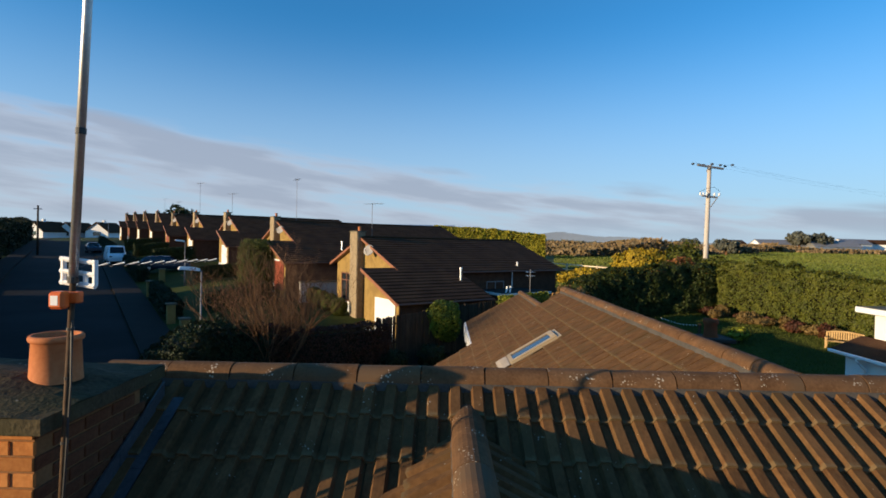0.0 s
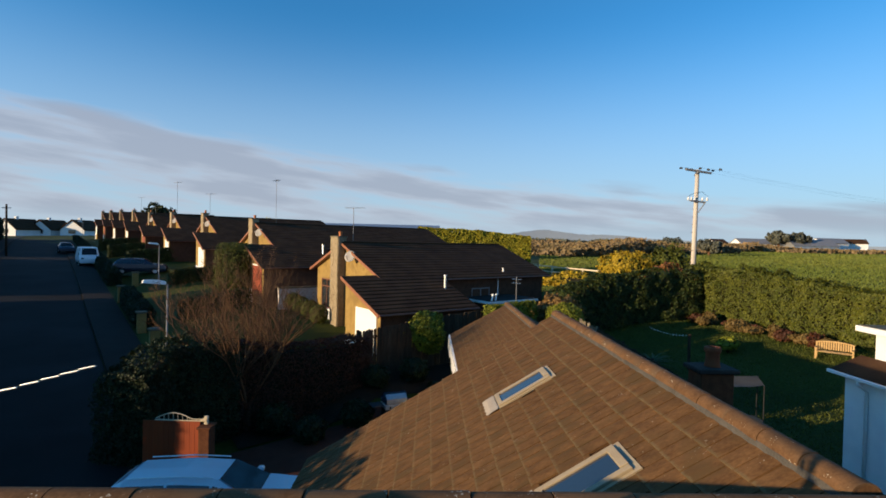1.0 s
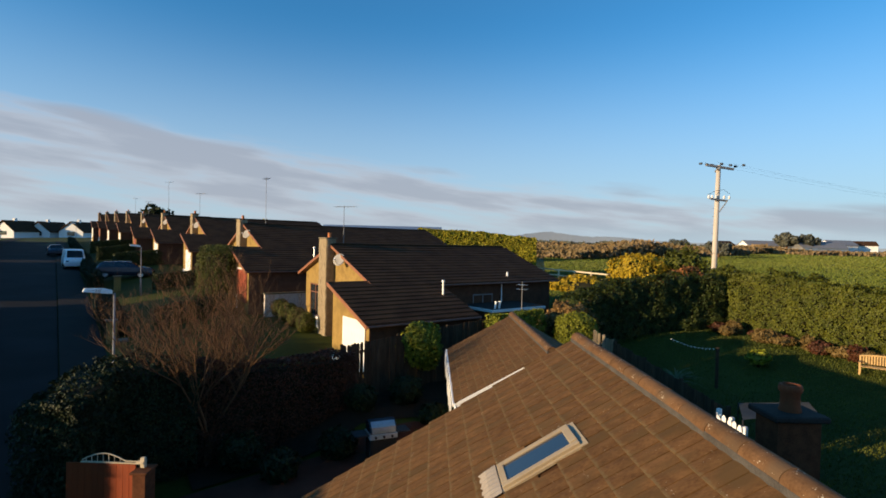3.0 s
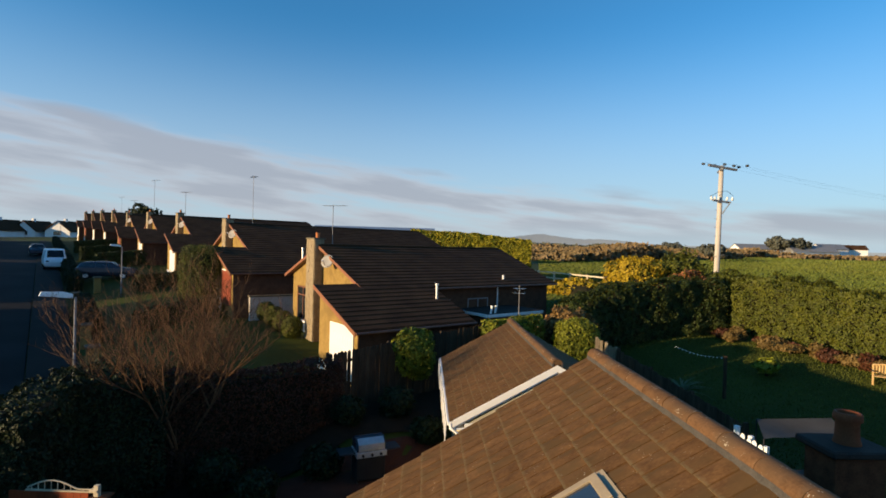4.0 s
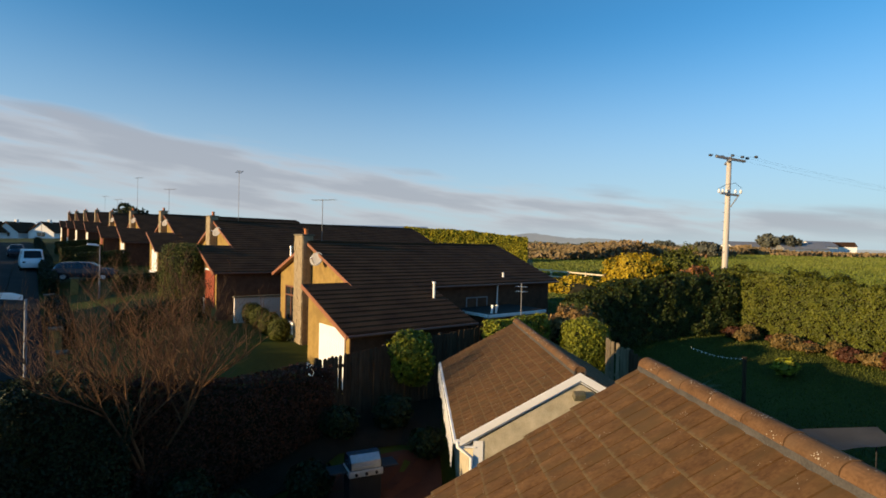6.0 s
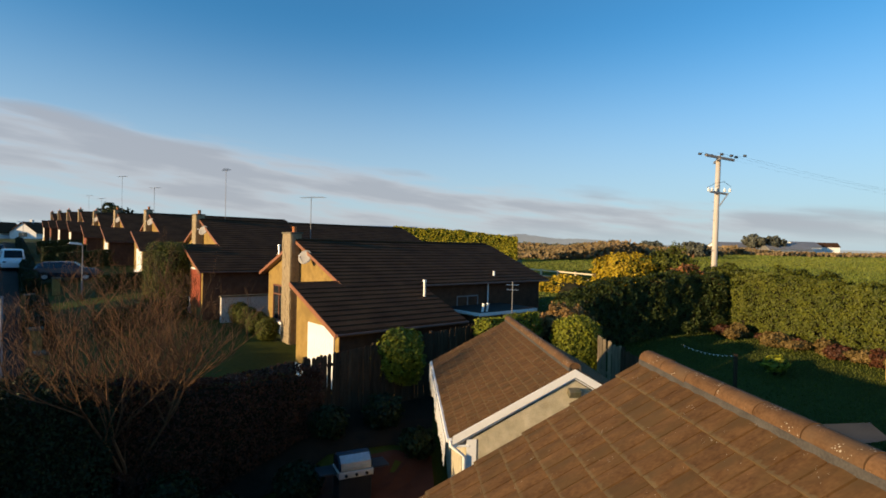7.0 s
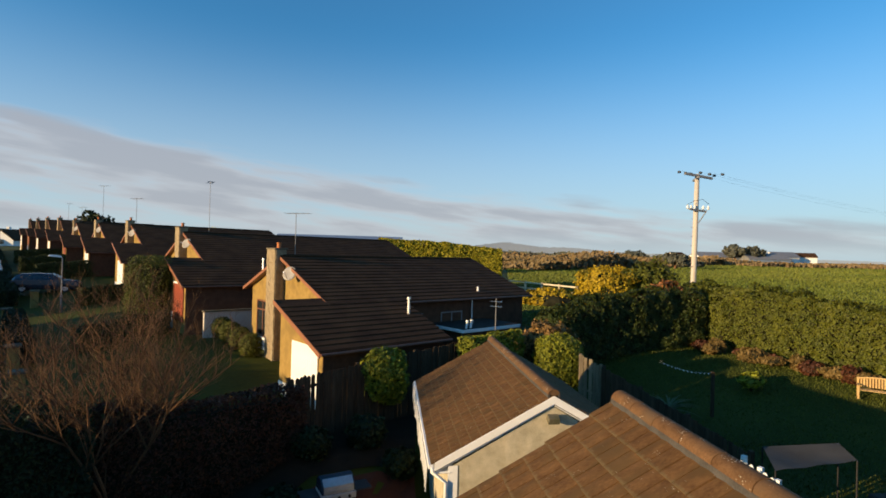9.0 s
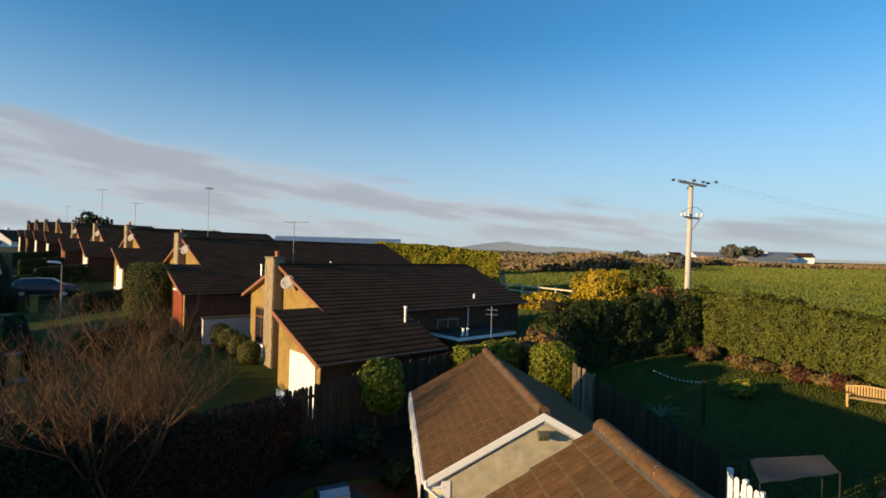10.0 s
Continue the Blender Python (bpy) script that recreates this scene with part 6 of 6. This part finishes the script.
cz = ground_z(10.4, 24.4)
co = thing("spiky_plant", "grey-green spiky garden plant with arching leaves", "plant")
rng = random.Random(12)
for k in range(46):
    a, el = rng.uniform(0, 6.283), rng.uniform(0.5, 1.3)
    L = rng.uniform(0.8, 1.25)
    d = Vector((math.cos(a), math.sin(a), 0))
    pts = [Vector((10.4, 24.4, cz + 0.25)) + d * (L * t * math.cos(el * (1 - 0.5 * t))) + Vector((0, 0, L * t * math.sin(el) - 0.55 * t * t * L)) for t in np.linspace(0, 1, 6)]
    s = Vector((-d.y, d.x, 0))
    lf = Shape()
    for j, q in enumerate(pts):
        w = 0.032 * (1 - (j / 5) ** 2) + 0.003
        lf.v += [tuple(q - s * w), tuple(q + Vector((0, 0, -0.012))), tuple(q + s * w)]
    for j in range(5):
        for i in range(2):
            e = j * 3 + i
            lf.f.append((e, e + 1, e + 4, e + 3))
    part("leaf", lf, M_SPIKE, co)
part("stem", Shape().tube([(10.4, 24.4, cz - 0.1), (10.4, 24.4, cz + 0.3)], 0.09, 8), M_TWIG, co)

bush("shrub", "broad-leaved yellow-green shrub in the border", (15.0, 26.3, ground_z(15, 26.3) + 0.45), (0.5, 0.45, 0.3), M_BRIGHTLEAF, 0.15, 220, 2.0, 0.3, 61, "shrub")
for k in range(15):
    t = k / 14 + 0.02 * math.sin(k * 5.1)
    x, y = 16.6 + 3.6 * t - 0.3 * math.sin(k * 3.7), 32.0 - 6.6 * t
    bush("shrub", "dry straw and rust shrub at the foot of the hedge", (x - 0.35 + 0.3 * math.sin(k * 2.3), y - 0.25, ground_z(x, y) + 0.24), (0.42 + 0.16 * math.sin(k * 2.9), 0.40, 0.25 + 0.16 * math.sin(k * 1.7)), M_STRAW if k % 3 else M_RUST, 0.09, 700, 2.0, 0.4, 70 + k, "shrub")
for k, (x, y, r) in enumerate(((-3.6, 17.8, 0.5), (-2.3, 19.3, 0.55), (-1.9, 21.2, 0.5), (-0.4, 21.8, 0.55), (0.6, 20.9, 0.45), (-4.9, 18.4, 0.6))):
    bush("shrub", "small rounded shrub in the shaded garden bed", (x, y, ground_z(x, y) + r * 0.8), (r, r, r * 0.85), M_DARKLEAF, 0.07, 1500, 2.2, 0.25, 90 + k, "shrub")


# ---------------------------------------------------------------- vehicles
def vehicle(name, label, m, stations, width, paint, wheels, glass, wheel_r=0.32, group=""):
    """stations: (x, sill, belt, roof, half width at roof). glass: the stretches of x whose side is window."""
    v = thing(name, label, "car" if name == "car" else "van", m, group)
    hw = width / 2

    def ring(st):
        x, sill, belt, roof, top = st
        half = [(0.0, sill), (hw * 0.86, sill), (hw * 0.98, sill + 0.16), (hw, (sill + belt) / 2), (hw * 0.97, belt), (top + 0.02, roof - 0.07), (top - 0.06, roof - 0.012), (0.0, roof)]
        return [(x, y, z) for y, z in half] + [(x, -y, z) for y, z in half[-2:0:-1]]
    sh = Shape()
    n = 14
    for st in stations:
        sh.v += ring(st)
    for a in range(len(stations) - 1):
        for j in range(n):
            sh.f.append((a * n + j, a * n + (j + 1) % n, (a + 1) * n + (j + 1) % n, (a + 1) * n + j))
    sh.f += [tuple(range(n)), tuple(range((len(stations) - 1) * n, len(stations) * n))]
    body = part("body", sh, paint, v, smooth=False)

    def at(x):
        for a, b in zip(stations, stations[1:]):
            if a[0] <= x <= b[0]:
                t = (x - a[0]) / (b[0] - a[0])
                return [p + (q - p) * t for p, q in zip(a, b)]
        return stations[-1]
    for x0, x1 in glass:
        for s in (-1, 1):
            g = Shape()
            cut = []
            for x in np.linspace(x0, x1, 5):
                _, sill, belt, roof, top = at(x)
                y0, z0, y1, z1 = hw * 0.97, belt, top + 0.02, roof - 0.07
                cut.append([(x, s * (y0 + (y1 - y0) * q + 0.006), z0 + (z1 - z0) * q) for q in (0.1, 0.92)])
            for a in cut:
                g.v += a
            for k in range(4):
                g.f.append((2 * k, 2 * k + 1, 2 * k + 3, 2 * k + 2))
            part("side_window", g, M_GLASS, body)
    return v, body, at, hw


def wheel_set(v, xs, hw, r):
    ty = Shape().lathe([(r * 0.62, -0.10), (r * 0.96, -0.10), (r, -0.06), (r, 0.06), (r * 0.96, 0.10), (r * 0.62, 0.10)], sides=22).mesh("wheel", M_TYRE)
    ri = Shape().lathe([(0.02, 0.085), (r * 0.2, 0.09), (r * 0.55, 0.075), (r * 0.63, 0.10)], sides=22).mesh("rim", M_ALU)
    for x in xs:
        for s in (-1, 1):
            w = part("wheel", ty, M_TYRE, v, m=pose(x, s * (hw - 0.1), r, -90 * s))
            part("rim", ri, M_ALU, w)


def glass_between(body, a, b, hw, up=0.012):
    """A windscreen between two stations: lower edge at a, upper at b."""
    (xa, _, ba, ra, ta), (xb, _, bb, rb, tb) = a, b
    g = Shape().add([(xa, -(ta - 0.06), ra + up), (xa, ta - 0.06, ra + up), (xb, tb - 0.08, rb + up - 0.005), (xb, -(tb - 0.08), rb + up - 0.005)], [(0, 1, 2, 3)])
    g.prism([g.v[0], g.v[1], g.v[2], g.v[3]], (0, 0, -0.01))
    part("windscreen", g, M_GLASS, body)


EST = [(-2.15, 0.35, 0.78, 0.84, 0.62), (-2.05, 0.25, 0.92, 0.98, 0.68), (-1.85, 0.22, 0.96, 1.28, 0.56), (-1.6, 0.22, 0.96, 1.42, 0.56), (-0.5, 0.22, 0.95, 1.47, 0.58), (0.35, 0.22, 0.94, 1.43, 0.57),
       (1.15, 0.22, 0.92, 0.99, 0.72), (1.9, 0.22, 0.84, 0.90, 0.70), (2.15, 0.28, 0.70, 0.76, 0.62), (2.22, 0.35, 0.58, 0.62, 0.55)]
cz_ = ground_z(-4.7, 12.6)
car, body, at, hw = vehicle("car", "silver estate car parked on the drive", pose(-4.6, 12.55, cz_ + 0.03, 0, 0, 2), EST, 1.8, M_SILVER, None, [(-1.75, -0.72), (-0.66, 0.2), (0.26, 0.85)])
wheel_set(car, (-1.35, 1.32), hw, 0.33)
glass_between(body, (1.12, 0, 0.92, 1.01, 0.70), (0.38, 0, 0.94, 1.43, 0.58), hw)
glass_between(body, (-2.0, 0, 0.92, 1.04, 0.62), (-1.66, 0, 0.94, 1.40, 0.56), hw)
for s in (-1, 1):
    part("roof_rail", Shape().tube([(-1.5, s * 0.55, 1.46), (-0.5, s * 0.56, 1.50), (0.25, s * 0.55, 1.47)], 0.015, 6), M_ALU, body)
    part("headlight", Shape().box((2.0, s * 0.6 - 0.14, 0.62), (2.18, s * 0.6 + 0.14, 0.76)), M_GLASS, car, bevel=0.03)
    part("tail_light", Shape().box((-2.14, s * 0.72 - 0.09, 0.82), (-2.0, s * 0.72 + 0.09, 1.08)), M_REDDOOR, car, bevel=0.03)
    part("wing_mirror", Shape().box((0.75, s * 0.94 - 0.08, 0.95), (0.9, s * 0.94 + 0.08, 1.07)), M_SILVER, car, bevel=0.03)

VAN = [(-2.3, 0.35, 1.1, 1.85, 0.74), (-2.2, 0.3, 1.15, 1.98, 0.76), (0.5, 0.3, 1.15, 2.0, 0.76), (1.05, 0.3, 1.12, 1.9, 0.72), (1.65, 0.3, 1.05, 1.18, 0.76), (2.25, 0.3, 0.85, 1.0, 0.72), (2.4, 0.38, 0.7, 0.78, 0.62)]
for k, (x, y, lab) in enumerate(((-36.6, 57.9, "white panel van parked on the street"),)):
    van, body, at, hw = vehicle("van", lab, pose(x, y, ground_z(x, y) + 0.06, 0, 0, -52), VAN, 1.9, M_VANWHITE, None, [(0.55, 1.2)], group="vans on the street")
    wheel_set(van, (-1.4, 1.5), hw, 0.34)
    glass_between(body, (1.63, 0, 1.05, 1.20, 0.74), (1.08, 0, 1.12, 1.88, 0.7), hw)
    for s in (-1, 1):
        part("headlight", Shape().box((2.2, s * 0.66 - 0.13, 0.78), (2.36, s * 0.66 + 0.13, 0.92)), M_GLASS, van, bevel=0.02)
for k, (x, y, yw, lab) in enumerate(((-26.7, 50.0, 20, "dark blue car parked on a front drive"), (-50.0, 74.0, -52, "dark car parked on the street"))):
    c2, body, at, hw = vehicle("car", lab, pose(x, y, ground_z(x, y) + 0.1, 0, 0, yw), EST, 1.78, M_DARKCAR, None, [(-1.75, -0.72), (-0.66, 0.2), (0.26, 0.85)], group="parked cars up the street")
    wheel_set(c2, (-1.35, 1.32), hw, 0.33)
    glass_between(body, (1.12, 0, 0.92, 1.01, 0.70), (0.38, 0, 0.94, 1.43, 0.58), hw)


# ---------------------------------------------------------------- trees and buildings far off
def crown_tree(label, x, y, height, radius, mat, seed, leaf=0.5, count=1800):
    """A tree in leaf: tapered trunk, limbs and a crown of clumps with gaps."""
    r = np.random.default_rng(seed)
    z0 = ground_z(x, y)
    t = thing("tree", label, "tree")
    part("trunk", Shape().tube([(x, y, z0 - 0.3), (x + 0.1, y, z0 + height * 0.4), (x, y, z0 + height * 0.7)], [radius * 0.12, radius * 0.09, radius * 0.04], 8), M_TWIG, t)
    pts, nv = [], []
    for k in range(16):
        d = r.normal(0, 1, 3)
        d /= np.linalg.norm(d)
        c = np.array([x, y, z0 + height * 0.62]) + d * np.array([radius, radius, height * 0.32]) * r.uniform(0.35, 0.85)
        q = r.normal(0, 1, (count // 16, 3))
        q /= np.linalg.norm(q, axis=1, keepdims=True)
        pts.append(c + q * radius * r.uniform(0.25, 0.45) * r.uniform(0.6, 1.0, (len(q), 1)))
        nv.append(q)
        if k < 6:
            part("limb", Shape().tube([(x, y, z0 + height * 0.35), tuple(c)], [radius * 0.05, radius * 0.02], 5), M_TWIG, t)
    v, f = leaves(np.concatenate(pts), np.concatenate(nv), leaf, r, 1.3)
    part("crown", array_mesh("crown", v, f, mat), mat, t)
    return t


crown_tree("dark evergreen tree behind the bungalows", -61.5, 121, 8.3, 4.2, M_DARKLEAF, 1)
crown_tree("yellow-green tree behind the bungalows", -26.3, 86, 6.3, 3.6, M_LIME, 2, 0.35)
for k, (x, y, h, r_) in enumerate(((172, 252, 9, 5.5), (182, 250, 8.5, 5), (198, 262, 5, 4), (118, 250, 5, 4), (64, 118, 3.6, 2.6), (90, 190, 4, 3))):
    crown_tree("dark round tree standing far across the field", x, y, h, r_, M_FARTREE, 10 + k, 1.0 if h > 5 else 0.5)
for k, (x, y, L, W, H, yw, mt, lab) in enumerate(((205, 262, 16, 8, 4.0, 10, M_WHITEWALL, "white farmhouse far across the field"), (222, 268, 12, 7, 4.2, -20, M_WHITEWALL, "white farmhouse far across the field"),
                                              (187, 252, 24, 10, 2.4, 5, M_STEEL, "long grey farm shed far across the field"), (166, 262, 20, 8, 3.0, 5, M_WHITEWALL, "pale farm shed far across the field"),
                                              (150, 268, 8, 7, 2.8, 15, M_WHITEWALL, "small white house on the skyline"))):
    fh = thing("farm_building", lab, "building", pose(x, y, ground_z(x, y), 0, 0, yw), "far farm buildings")
    part("wall", Shape().prism([(-L / 2, -W / 2, -1), (-L / 2, W / 2, -1), (-L / 2, W / 2, H), (-L / 2, 0, H + W * 0.28), (-L / 2, -W / 2, H)], (L, 0, 0)), mt, fh)
    rr = Shape()
    for s in (-1, 1):
        rr.prism([(-L / 2 - 0.3, 0, H + W * 0.28 + 0.25), (-L / 2 - 0.3, s * (W / 2 + 0.4), H - 0.05), (-L / 2 - 0.3, s * (W / 2 + 0.4), H - 0.25), (-L / 2 - 0.3, 0, H + W * 0.28)], (L + 0.6, 0, 0))
    part("roof", rr, M_DARKTILE if k in (1, 4) else M_GREYMETAL, fh)

shed = thing("long_shed", "long low shed with a pale grey roof behind the bungalows", "shed", pose(-17.0, 84.0, ground_z(-17.0, 84.0)))
zs = 8.6 - ground_z(-17.0, 84.0)
part("wall", Shape().box((0, 0, -2.0), (18.5, 8, zs - 1.4)), M_BROWNBRICK, shed)
part("roof", Shape().prism([(-0.3, -0.3, zs - 1.4), (-0.3, 4, zs), (-0.3, 8.3, zs - 1.4), (-0.3, 8.3, zs - 1.55), (-0.3, 4, zs - 0.15), (-0.3, -0.3, zs - 1.55)], (19.1, 0, 0)), M_STEEL, shed, "pale sheet roof")
